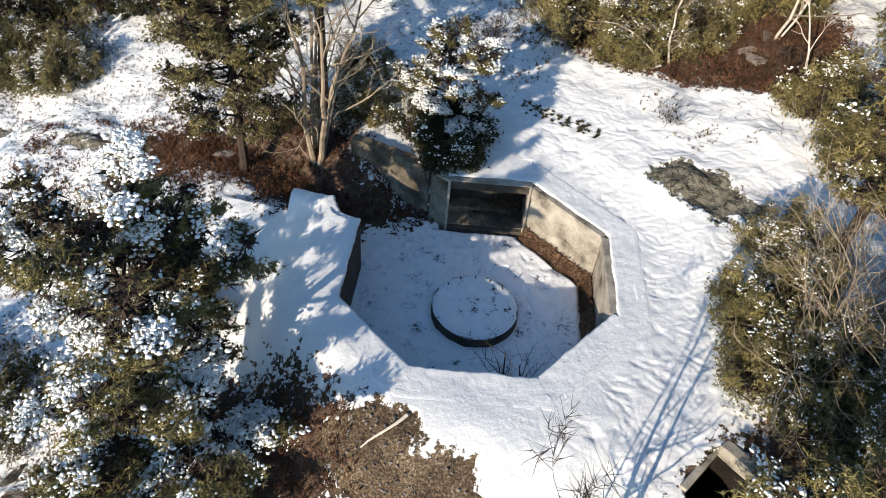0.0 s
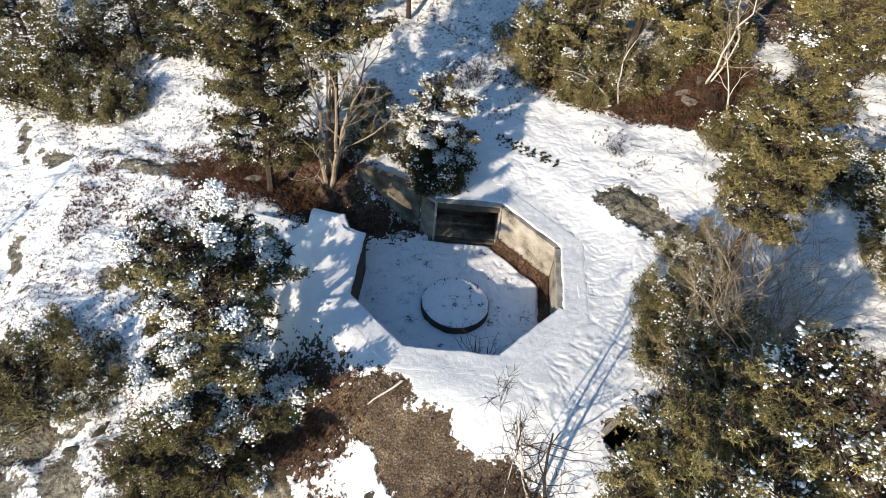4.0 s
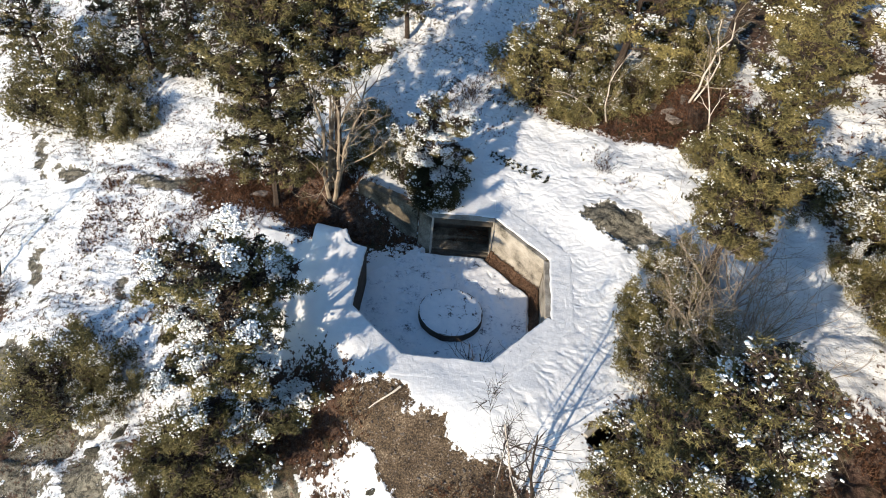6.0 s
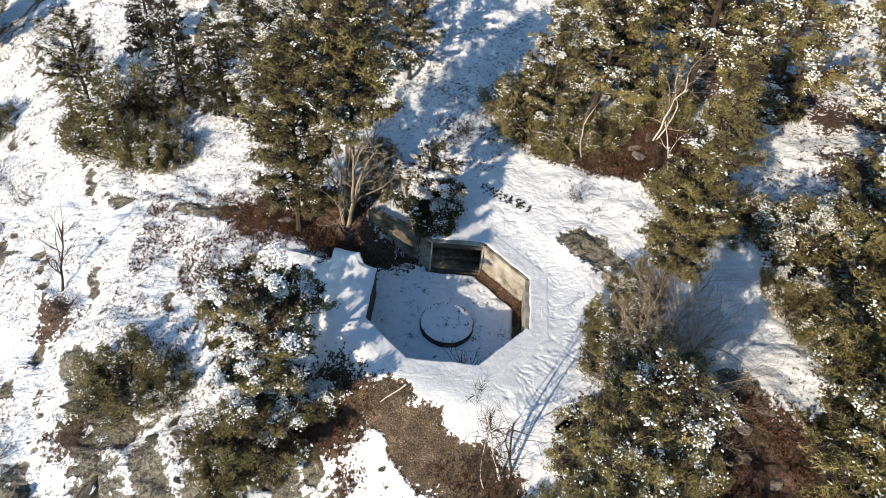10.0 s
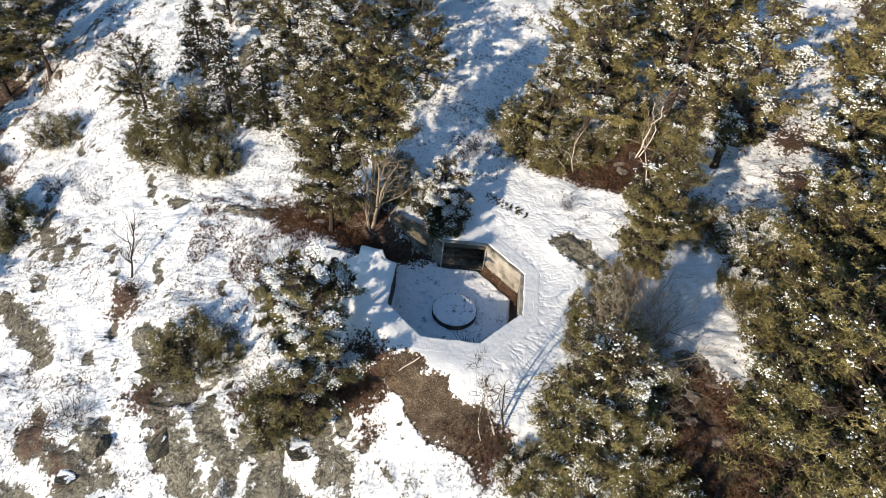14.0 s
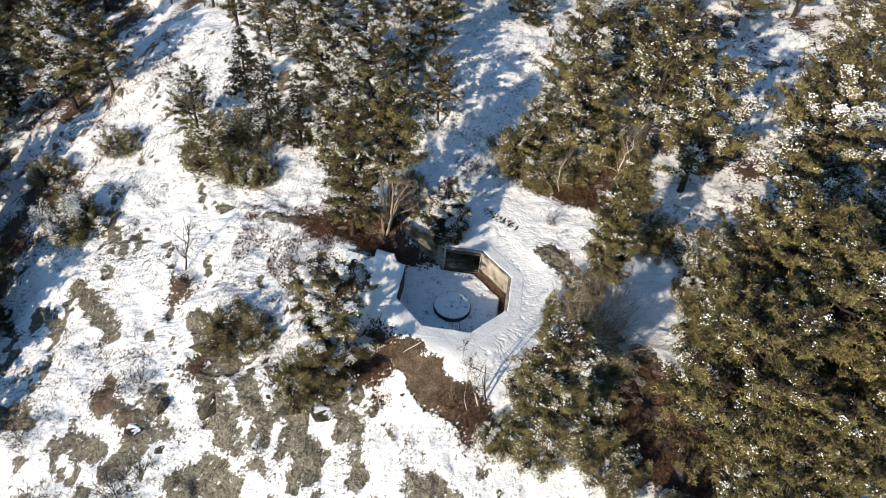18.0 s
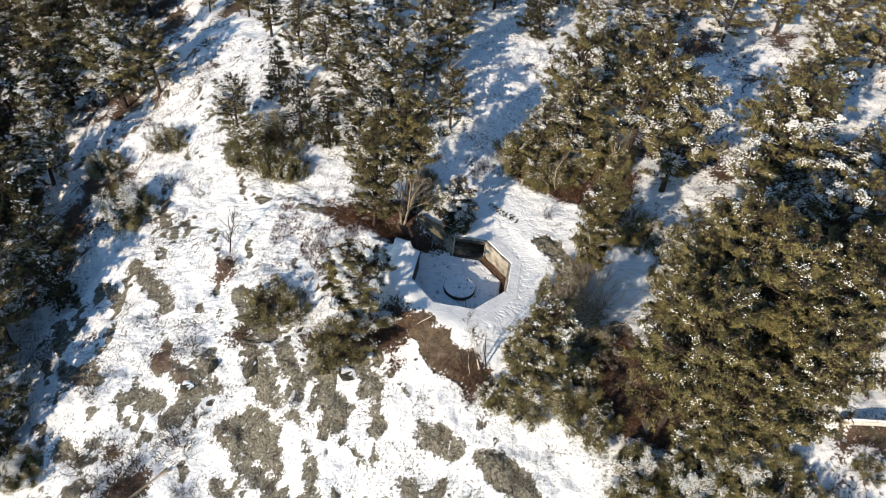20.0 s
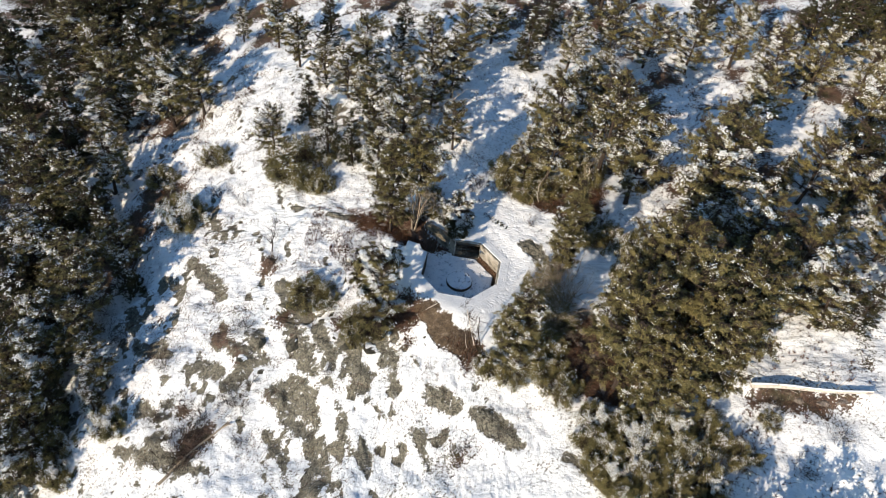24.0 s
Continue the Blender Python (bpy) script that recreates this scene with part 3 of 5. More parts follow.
# lighter concrete on floor and step stands in for sunlight reaching the shelf
band(6, 7, 0.12, 0.62, FLOOR_Z - 0.05, FLOOR_Z + 0.16, "stained_concrete", "recess_floor", "bare concrete floor of the recess", 0.03, 0.965)
band(6, 7, 0.62, 1.05, FLOOR_Z - 0.05, FLOOR_Z + 0.36, "stained_concrete", "recess_step", "", 0.03, 0.965)
# pier and wing wall of the way in
part("pier", prism([(-0.50, 3.0), (-0.56, 3.36), (-0.98, 3.62), (-0.93, 3.28)], FLOOR_Z - 0.2, -0.02), M["stained_concrete"], pit)
part("pier_cap", prism([(-0.48, 2.97), (-0.54, 3.38), (-1.0, 3.65), (-0.96, 3.26)], -0.018, 0.06), M["concrete"], pit)


def leaning_wall(a, b, thick, z0, za, zb, name, rough=0.0):
    """A wall from a to b whose top runs from za to zb, with a worn, uneven crest."""
    rng = np.random.default_rng(8)
    a, b = np.array(a), np.array(b)
    n = np.array([b[1] - a[1], a[0] - b[0]])
    n = n / np.linalg.norm(n) * thick
    k = 12
    bm = bmesh.new()
    rows = []
    for i in range(k + 1):
        f = i / k
        p, zt = a + (b - a) * f, za + (zb - za) * f + rng.normal() * rough
        rows.append([bm.verts.new((p[0], p[1], z0)), bm.verts.new((p[0], p[1], zt)), bm.verts.new((p[0] + n[0], p[1] + n[1], zt + rng.normal() * rough)), bm.verts.new((p[0] + n[0], p[1] + n[1], z0))])
    for r, q in zip(rows, rows[1:]):
        for c in range(4):
            bm.faces.new((r[c], r[(c + 1) % 4], q[(c + 1) % 4], q[c]))
    bm.faces.new(rows[0])
    bm.faces.new(rows[-1][::-1])
    bmesh.ops.recalc_face_normals(bm, faces=bm.faces)
    return part(name, bm, M["stained_concrete"], pit)


leaning_wall((-1.02, 3.47), (-3.30, 4.68), 0.28, FLOOR_Z - 0.2, -0.03, -0.10, "wing_wall", 0.02)
leaning_wall((-2.54, 1.15), (-3.06, 1.42), -0.3, FLOOR_Z - 0.2, -0.04, -0.04, "return_wall", 0.005)
leaning_wall((-3.06, 1.42), (-3.30, 1.98), -0.3, FLOOR_Z - 0.2, -0.05, -0.06, "return_wall", 0.005)
leaning_wall((-3.30, 1.98), (-4.20, 2.13), -0.3, FLOOR_Z - 0.2, -0.16, -0.34, "return_wall", 0.01)


def mitre(k, o):
    """Corner k of the pit moved outward by o on both its sides."""
    p = Vector(PIT[k])
    if k in (0, 7):
        a, b = (PIT[0], PIT[1]) if k == 0 else (PIT[6], PIT[7])
        e = (Vector(b) - Vector(a)).normalized()
        return p + Vector((e.y, -e.x)) * o
    e1, e2 = (p - Vector(PIT[k - 1])).normalized(), (Vector(PIT[k + 1]) - p).normalized()
    n1, n2 = Vector((e1.y, -e1.x)), Vector((e2.y, -e2.x))
    h = (n1 + n2).normalized()
    return p + h * (o / h.dot(n1))


def snow_strip(ends_at, inner, outer, z, seed, hang=0.03):
    """A pillow of snow on a wall top: rounded uneven lip, its outer edge running out into the ground. ends_at(o): the two ends at an offset."""
    L = (ends_at(0.0)[1] - ends_at(0.0)[0]).length
    k, across = max(4, int(L / 0.06)), 14
    bm = bmesh.new()
    grid = []
    for i in range(k + 1):
        f = i / k
        row = []
        for j in range(-1, across):
            g = max(0, j) / (across - 1)
            lip = inner - math.copysign(hang, outer) * (0.3 + 1.1 * noise.noise(Vector((f * L * 2.3, seed * 7.1, 0))) + 0.6 * noise.noise(Vector((f * L * 9.0, seed * 3.1, 4))))
            o = lip + (outer - lip) * g**1.3 + (0.05 if j < 0 else 0) * math.copysign(1, outer)
            a, b = ends_at(o)
            p = a.lerp(b, f)
            top = z + 0.045 + 0.03 * noise.noise(Vector((p.x * 1.1, p.y * 1.1, 2))) - 0.045 * (1 - min(1, g * 9)) ** 2
            land = (0.0 if outer > 1.5 else gz(p.x, p.y) + 0.14 * float(smooth01(0.60, 0.45, o)) if outer > 0 else gz(p.x, p.y)) + (0.062 if j < across - 2 else 0.03 if j < across - 1 else -0.05)
            w = float(smooth01(0.3, 0.95, g))
            zz = top * (1 - w) + land * w + 0.012 * noise.noise(Vector((p.x * 6, p.y * 6, seed)))
            row.append(bm.verts.new((p.x, p.y, z - 0.05 if j < 0 else zz)))
        grid.append(row)
    for r, q in zip(grid, grid[1:]):
        for c in range(len(r) - 1):
            bm.faces.new((r[c], r[c + 1], q[c + 1], q[c])).smooth = True
    bmesh.ops.recalc_face_normals(bm, faces=bm.faces)
    if sum(f.normal.z for f in bm.faces) < 0:
        bmesh.ops.reverse_faces(bm, faces=bm.faces)
    return part("snow_cap", bm, M["ground"], pit, "rounded cap of snow on the wall top")


def side_ends(i):
    return lambda o: (mitre(i, o), mitre(i + 1, o))


def free_ends(a, b):
    def ends(o):
        e = (Vector(b) - Vector(a)).normalized()
        n = Vector((e.y, -e.x)) * o
        return Vector(a) + n - e * 0.03, Vector(b) + n + e * 0.03
    return ends


for i, inner, outer in ((0, 0.0, 0.95), (1, 0.0, 0.95), (2, 0.0, 0.95), (3, 0.0, 0.95), (4, 0.14, 1.0), (5, 0.14, 1.0), (6, 0.16, 1.9)):
    snow_strip(side_ends(i), inner, outer, 0.012, 3 + i)
snow_strip(free_ends((-2.54, 1.15), (-3.06, 1.42)), 0.0, -0.75, -0.03, 14)
snow_strip(free_ends((-3.06, 1.42), (-3.30, 1.98)), 0.0, -0.75, -0.03, 15)
snow_strip(free_ends((-3.30, 1.98), (-4.30, 2.15)), 0.02, -0.9, -0.06, 16)


def snow_floor():
    """The snow on the pit floor, trodden, short of the sunny walls where it has melted back."""
    rng = np.random.default_rng(2)
    xs, ys = np.arange(-3.6, 3.5, 0.035), np.arange(-3.2, 4.9, 0.035)
    X, Y = np.meshgrid(xs, ys)
    d = np.maximum(poly_dist(X, Y, PIT) - 0.05, -9)
    way = poly_dist(X, Y, [(-0.6, 2.6), (-0.95, 3.25), (-1.5, 3.3), (-2.3, 2.75), (-2.75, 1.9), (-2.4, 1.0)])
    keep = np.minimum(d, way)
    melt = poly_dist(X, Y, [(1.66, 2.98), (3.27, 1.30), (3.19, -1.10), (4.0, -0.8), (4.0, 3.4), (1.7, 3.4)]) - 0.17 - 0.10 * (vnoise(X, Y, 2.5, 2, 3) - 0.5)
    niche = poly_dist(X, Y, [(-0.6, 3.0), (1.8, 3.0), (1.8, 4.0), (-0.6, 4.0)]) - 0.04
    edge = np.minimum(np.minimum(melt, niche), np.where(d < 0, 9, np.maximum(-way, 0.0)))
    hgt = 0.11 * smooth01(0.0, 0.12, np.where(keep < 0, np.minimum(melt, niche), 0))
    Z = FLOOR_Z + hgt + (vnoise(X, Y, 1.2, 3, 7) - 0.5) * 0.08 + (vnoise(X, Y, 4.0, 3, 8) - 0.5) * 0.05 - np.maximum(vnoise(X, Y, 2.6, 2, 9) - 0.66, 0) * 0.2
    for ax, ay, bx, by in ((-1.3, 2.4, -1.2, -0.6), (-1.2, -0.6, 0.0, -2.0), (-0.9, 2.6, 0.6, 1.7), (0.6, 1.7, 2.0, 1.2), (-1.7, 2.2, -1.8, 0.0), (2.0, 1.2, 2.5, 0.2)):
        ln = math.hypot(bx - ax, by - ay)
        for n in range(int(ln / 0.3)):
            f, sd = n * 0.3 / ln, 0.10 * (-1) ** n
            px, py = ax + (bx - ax) * f - (by - ay) / ln * sd, ay + (by - ay) * f + (bx - ax) / ln * sd
            Z -= 0.055 * np.exp(-((X - px) ** 2 + (Y - py) ** 2) / 0.008)
    for _ in range(260):
        px, py, tn, ln = rng.uniform(-2.6, 2.8), rng.uniform(-2.9, 3.2), rng.normal(1.9, 0.5), rng.uniform(0.05, 0.22)
        al, ac = (X - px) * math.cos(tn) + (Y - py) * math.sin(tn), (Y - py) * math.cos(tn) - (X - px) * math.sin(tn)
        Z -= rng.uniform(0.01, 0.045) * np.exp(-(al / ln) ** 2 - ((ac - 0.6 * al * al) / 0.035) ** 2)
    ok = (keep < 0.03) & (melt > -0.02) & (niche > -0.02)
    idx = -np.ones(X.shape, int)
    idx[ok] = np.arange(ok.sum())
    q = np.stack([idx[:-1, :-1], idx[:-1, 1:], idx[1:, 1:], idx[1:, :-1]], -1).reshape(-1, 4)
    ob = part("snow_cover", (np.stack([X, Y, Z], -1)[ok], q[(q >= 0).all(1)]), M["trodden_snow"], pit, "trodden snow on the pit floor")
    ob.data.polygons.foreach_set("use_smooth", np.ones(len(ob.data.polygons), bool))


snow_floor()


def leaf_heap(area, n, z, seed, name, label, rise=None, size=0.05):
    """Dead leaves and twigs scattered over a polygon, as one heap."""
    rng = np.random.default_rng(seed)
    a = np.array(area)
    p = rng.uniform(a.min(0), a.max(0), (n * 3, 2))
    p = p[poly_dist(p[:, 0], p[:, 1], area) < 0][:n]
    zz = z + rng.uniform(0, 0.06, len(p)) + (rise(p[:, 0], p[:, 1]) if rise else 0)
    s = Soup()
    fan(s, np.column_stack([p, zz]), size, rng, 4, 0.35, 0.5)
    return tagged(part(name, s.mesh(), M["litter"], None, label, "stuff"), category="leaf litter")


def leaf_bank(a, b, rise, out, seed):
    """Earth and leaves banked against the foot of a wall from a to b."""
    a, b = Vector(a), Vector(b)
    e = (b - a).normalized()
    n = Vector((-e.y, e.x))
    bm = bmesh.new()
    rows = []
    for i in range(25):
        p = a.lerp(b, i / 24)
        row = []
        for j in range(7):
            g = j / 6
            q = p + n * out * g * (1 + 0.15 * noise.noise(Vector((i * 0.4, seed, 0))))
            row.append(bm.verts.new((q.x, q.y, FLOOR_Z - 0.02 + rise * (1 - g) ** 1.4 + 0.05 * noise.noise(Vector((q.x * 4, q.y * 4, seed))) * (1 - g))))
        rows.append(row)
    for r, q in zip(rows, rows[1:]):
        for c in range(6):
            bm.faces.new((r[c], r[c + 1], q[c + 1], q[c]))
    bmesh.ops.recalc_face_normals(bm, faces=bm.faces)
    return part("leaf_bank", bm, M["litter"], pit, "earth and dead leaves banked against the wall")


leaf_bank((3.36, 1.32), (1.70, 3.03), 0.36, 0.27, 3)
leaf_bank((3.27, -1.18), (3.36, 1.34), 0.32, 0.24, 5)
part("melt_strip", prism([(1.72, 3.0), (1.53, 2.80), (3.07, 1.18), (3.0, -1.02), (3.22, -1.15), (3.33, 1.35)], FLOOR_Z - 0.01, FLOOR_Z + 0.03, 0), M["litter"], pit, "bare strip brown with dead leaves")
leaf_heap([(1.72, 3.0), (1.53, 2.80), (3.07, 1.18), (3.02, 0.3), (3.28, 0.3), (3.33, 1.35)], 2200, FLOOR_Z + 0.02, 3, "leaf_litter", "brown dead leaves drifted along the foot of the wall",
          lambda x, y: 0.40 * np.clip(1 + poly_dist(x, y, PIT) / 0.27, 0, 1) ** 1.4)
leaf_heap([(0.2, 3.5), (1.6, 3.5), (1.6, 4.0), (0.2, 4.0)], 700, FLOOR_Z + 0.22, 4, "leaf_litter", "brown dead leaves blown into the recess", lambda x, y: 0.45 * smooth01(3.5, 4.0, y) * smooth01(0.2, 1.2, x))

plinth = empty("gun_plinth", "round concrete gun plinth capped with snow", "plinth", pose(0.41, -0.06, FLOOR_Z))
bm = bmesh.new()
bmesh.ops.create_cone(bm, cap_ends=True, segments=72, radius1=1.06, radius2=1.05, depth=0.36, matrix=Matrix.Translation((0, 0, 0.18)))
bmesh.ops.bevel(bm, geom=[e for e in bm.edges if e.calc_face_angle(0) > 1.0], offset=0.025, segments=2, affect="EDGES")
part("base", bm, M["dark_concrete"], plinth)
rings, spokes = 16, 72
sv, sf = [(0, 0, 0.41)], []
for r in range(1, rings + 1):
    for k in range(spokes):
        a, rad = 2 * math.pi * k / spokes, 1.035 * r / rings + (0.012 * noise.noise(Vector((k * 0.5, 3, 0))) if r == rings else 0)
        x, y = rad * math.cos(a), rad * math.sin(a)
        sv.append((x, y, 0.405 + 0.035 * noise.noise(Vector((x * 2.4, y * 2.4, 5))) + 0.02 * noise.noise(Vector((x * 8, y * 8, 1))) - (0.05 if r == rings else 0.012 if r == rings - 1 else 0)))
for k in range(spokes):
    sf.append([0, 1 + k, 1 + (k + 1) % spokes])
    for r in range(rings - 1):
        b0 = 1 + r * spokes
        sf.append([b0 + k, b0 + spokes + k, b0 + spokes + (k + 1) % spokes, b0 + (k + 1) % spokes])
cap = part("snow_cap", (np.array(sv), sf), M["pecked_snow"], plinth, "snow with dark scuffs where ice shows through")
cap.data.polygons.foreach_set("use_smooth", np.ones(len(cap.data.polygons), bool))
for k in range(5):
    a = 0.75 + 0.42 * k
    bm = bmesh.new()
    bmesh.ops.create_cone(bm, cap_ends=True, segments=6, radius1=0.022, radius2=0.016, depth=0.09, matrix=Matrix.Translation((0.90 * math.cos(a), 0.90 * math.sin(a), 0.43)))
    part("bolt", bm, M["iron"], plinth)


# ---- trees ----
def conifer_mesh(seed, H, R, style="pine", clumps=2600, low=0.3, snow=0.14, leaf=0.2, lean=0.06, trunk_r=None, full=1.3, wide=0.25, blades=6):
    """Trunk with limbs, crown of needle sprays and the snow lying on it, rooted at the origin."""
    rng = np.random.default_rng(seed)
    wood, green, white = Soup(), Soup(), Soup()
    tr = trunk_r or 0.017 * H + 0.03
    zs = np.concatenate([[-0.9, -0.2], np.linspace(0.35, H, 10)])
    bend = np.cumsum(rng.normal(size=(12, 2)) * lean * H / 12, axis=0) * smooth01(0, 3, np.arange(12))[:, None]
    path = np.column_stack([bend - bend[0], zs])
    tube(wood, path, tr * np.concatenate([[1.9, 1.55], np.linspace(1.05, 0.12, 10)]), 7)
    n = int(full * (H * (6.5 if style == "spruce" else 4.5) + 6))
    tips, weight, laden = [], [], []
    for k in range(n):
        u = (k + rng.uniform(0, 0.9)) / n
        z = H * (low + (0.985 - low) * u)
        if style == "spruce":
            L = R * (1.02 - u) ** 0.8 * rng.uniform(0.75, 1.12) + 0.12
            rise, curl = -0.18 + 0.45 * u, 0.18
        else:
            L = R * (0.45 + 0.55 * np.sin(np.pi * min(1, 0.22 + 0.72 * u))) * rng.uniform(0.55, 1.15) * (1 - 0.55 * u**4)
            rise, curl = 0.12 + 0.5 * u + rng.normal() * 0.15, 0.22
        az = k * 2.39996 + rng.normal() * 0.45
        out = np.array([np.cos(az), np.sin(az), 0.0])
        side = np.array([-np.sin(az), np.cos(az), 0.0])
        p0 = np.array([np.interp(z, zs, path[:, 0]), np.interp(z, zs, path[:, 1]), z])
        s = np.linspace(0, 1, 6)[:, None]
        wob = np.cumsum(rng.normal(size=(6, 1)) * 0.06, axis=0)
        limb = p0 + out * s * L + side * wob * L + np.array([0, 0, 1.0]) * (rise * s + curl * s**2.2 - (0.12 * s if style == "spruce" else 0)) * L
        tube(wood, limb, (0.012 + 0.018 * L) * np.linspace(1, 0.25, 6), 4)
        m = 3 + int(L * 3)
        thick, held = np.exp(rng.normal() * 0.45), min(3.5, np.exp(rng.normal() * 0.9))
        for b in range(m):
            f = 0.28 + 0.72 * (b + rng.uniform()) / m
            q = np.array([np.interp(f, s[:, 0], limb[:, c]) for c in range(3)])
            d = side * rng.choice([-1, 1]) * rng.uniform(0.4, 1.0) + out * rng.uniform(0.1, 0.8) + np.array([0, 0, rng.uniform(-0.1, 0.4)])
            ln = L * rng.uniform(0.16, 0.4) * (1.15 - 0.5 * f) + 0.12
            tips.append((q, q + d * ln))
            weight.append(ln * thick)
            laden.append(held)
    tips, weight = np.array(tips), np.array(weight)
    which = rng.choice(len(tips), clumps, p=weight / weight.sum())
    f = rng.uniform(0, 1, (clumps, 1)) ** 0.7
    c = tips[which, 0] * (1 - f) + tips[which, 1] * f + rng.normal(size=(clumps, 3)) * np.array([0.065, 0.065, 0.045]) * (0.7 + 0.08 * H)
    top = path[-1] + rng.normal(size=(12, 3)) * np.array([0.06, 0.06, 0.22])
    c = np.concatenate([c, top])
    fan(green, c, leaf, rng, blades, 0.7, wide)
    # dead inner twigs, added as dark blades to put shade into the crown's heart
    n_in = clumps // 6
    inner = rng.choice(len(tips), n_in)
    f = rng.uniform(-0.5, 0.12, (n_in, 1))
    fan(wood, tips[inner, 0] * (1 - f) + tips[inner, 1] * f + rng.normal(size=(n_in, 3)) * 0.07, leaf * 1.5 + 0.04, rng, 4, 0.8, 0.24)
    load = rng.uniform(0.2, 1.4, len(tips)) * np.array(laden)
    patch = smooth01(0.48, 0.62, vnoise(c[:clumps, 0] + 0.4 * c[:clumps, 2], c[:clumps, 1] - 0.3 * c[:clumps, 2], 1.0, 2, seed % 50))
    pick = rng.uniform(size=clumps) < 0.6 * snow * load[which] * (0.05 + 4.2 * patch)
    drift = c[:clumps][pick] + np.array([0, 0, 0.06])
    blobs(white, drift, leaf * 0.23 + 0.006, rng, 0.6)
    heap = drift[rng.uniform(size=len(drift)) < 0.12]
    blobs(white, heap + np.array([0, 0, 0.02]), min(leaf * 0.5, 0.055), rng, 0.45)
    return wood.mesh(), green.mesh(), white.mesh()


def bush_mesh(seed, H, R, clumps=1500, snow=0.12, leaf=0.17, upright=0.5):
    """A many-stemmed juniper: leaning plumes of needles with gaps between."""
    rng = np.random.default_rng(seed)
    wood, green, white = Soup(), Soup(), Soup()
    n = 16 + int(R * 14)
    pts = []
    for k in range(n):
        az, rad = rng.uniform(0, 6.283), np.sqrt(rng.uniform()) * R
        foot = np.array([np.cos(az), np.sin(az), 0]) * rad * 0.55
        hh = H * (1 - 0.55 * (rad / R) ** 2) * rng.uniform(0.6, 1.08)
        tip = np.array([np.cos(az) * rad, np.sin(az) * rad, hh]) + rng.normal(size=3) * 0.08 * H
        s = np.linspace(0, 1, 5)[:, None]
        stem = foot * (1 - s) + tip * s + np.array([np.cos(az), np.sin(az), 0]) * np.sin(s * np.pi) * 0.12 * R
        stem[0, 2] = -0.2
        tube(wood, stem, 0.025 * np.linspace(1, 0.2, 5), 4)
        m = clumps // n
        f = rng.uniform(0.12, 1.0, m)
        q = np.column_stack([np.interp(f, s[:, 0], stem[:, c]) for c in range(3)])
        pts.append(q + rng.normal(size=q.shape) * (0.07 + 0.065 * R) * (1.15 - 0.7 * f[:, None]))
    c = np.concatenate(pts)
    c[:, 2] = np.maximum(c[:, 2], 0.03)
    fan(green, c, leaf, rng, 7, 0.9, 0.19)
    # dark blades added in the middle to put shade inside the bush
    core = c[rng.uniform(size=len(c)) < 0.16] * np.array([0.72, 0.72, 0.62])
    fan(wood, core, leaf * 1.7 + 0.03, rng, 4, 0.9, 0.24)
    hi = c[:, 2] / H + rng.normal(size=len(c)) * 0.2
    patch = smooth01(0.5, 0.62, vnoise(c[:, 0] + 0.4 * c[:, 2], c[:, 1] - 0.3 * c[:, 2], 1.5, 2, seed % 50))
    pick = rng.uniform(size=len(c)) < 0.55 * snow * np.clip(hi * 2.2, 0, 2) * (0.04 + 4.4 * patch)
    blobs(white, c[pick] + np.array([0, 0, 0.04]), 0.034, rng, 0.6)
    return wood.mesh(), green.mesh(), white.mesh()


def bare_mesh(seed, H, stems=3, spread=0.35, r0=0.05, twigs=5, depth=3, kink=0.16, lean=None):
    """A leafless tree of forking limbs: its stems, and its branches."""
    rng = np.random.default_rng(seed)
    wood, fine = Soup(), Soup()

    def grow(p, d, L, r, level):
        k = 8 if level == 0 else 6 if level < 2 else 4
        pts, q, dd = [p], np.array(p, float), np.array(d, float)
        for _ in range(k - 1):
            dd = dd + rng.normal(size=3) * (kink if level == 0 else 0.18) + np.array([0, 0, 0.05])
            dd /= np.linalg.norm(dd)
            q = q + dd * L / (k - 1)
            pts.append(q)
        pts = np.array(pts)
        tube(fine if level else wood, pts, r * np.linspace(1, 0.35, k), 6 if level == 0 else 4 if level < 2 else 3)
        if level >= depth:
            return
        for _ in range(twigs if level else twigs + 2):
            f = rng.uniform(0.25, 1.0)
            base = np.array([np.interp(f, np.linspace(0, 1, k), pts[:, c]) for c in range(3)])
            nd = dd + rng.normal(size=3) * np.array([0.75, 0.75, 0.45])
            nd /= np.linalg.norm(nd)
            grow(base, nd, L * rng.uniform(0.32, 0.6) * (0.75 if level == 0 and stems < 3 else 1), max(r * 0.42 * (1.2 - 0.5 * f), 0.006), level + 1)

    for s in range(stems):
        az = rng.uniform(0, 6.283)
        d = np.array(lean if lean else [np.cos(az) * spread, np.sin(az) * spread, 1.0])
        off = 0.14 * (stems > 1)
        grow(np.array([np.cos(az) * off, np.sin(az) * off, -0.4]), d / np.linalg.norm(d), H * rng.uniform(0.7, 1.0) * (0.75 if depth > 1 else 1), r0 * rng.uniform(0.7, 1.1), 0)
    return wood.mesh(), fine.mesh()


def make_tree(name, label, category, meshes, green, m, group=""):
    t = empty(name, label, category, m, group)
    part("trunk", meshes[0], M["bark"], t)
    crown = part("crown", meshes[1], M[green], t)
    if len(meshes[2][1]):
        load = part("snow_load", meshes[2], M["snow"], crown, "clumps of fresh white snow", "stuff")
        load.data.polygons.foreach_set("use_smooth", np.ones(len(load.data.polygons), bool))
    return t


def spot(x, y, turn=0.0, s=1.0, sz=None, dz=0.0):
    return pose(x, y, gz(x, y) + dz, 0, 0, turn) @ Matrix.Diagonal((s, s, sz or s, 1))


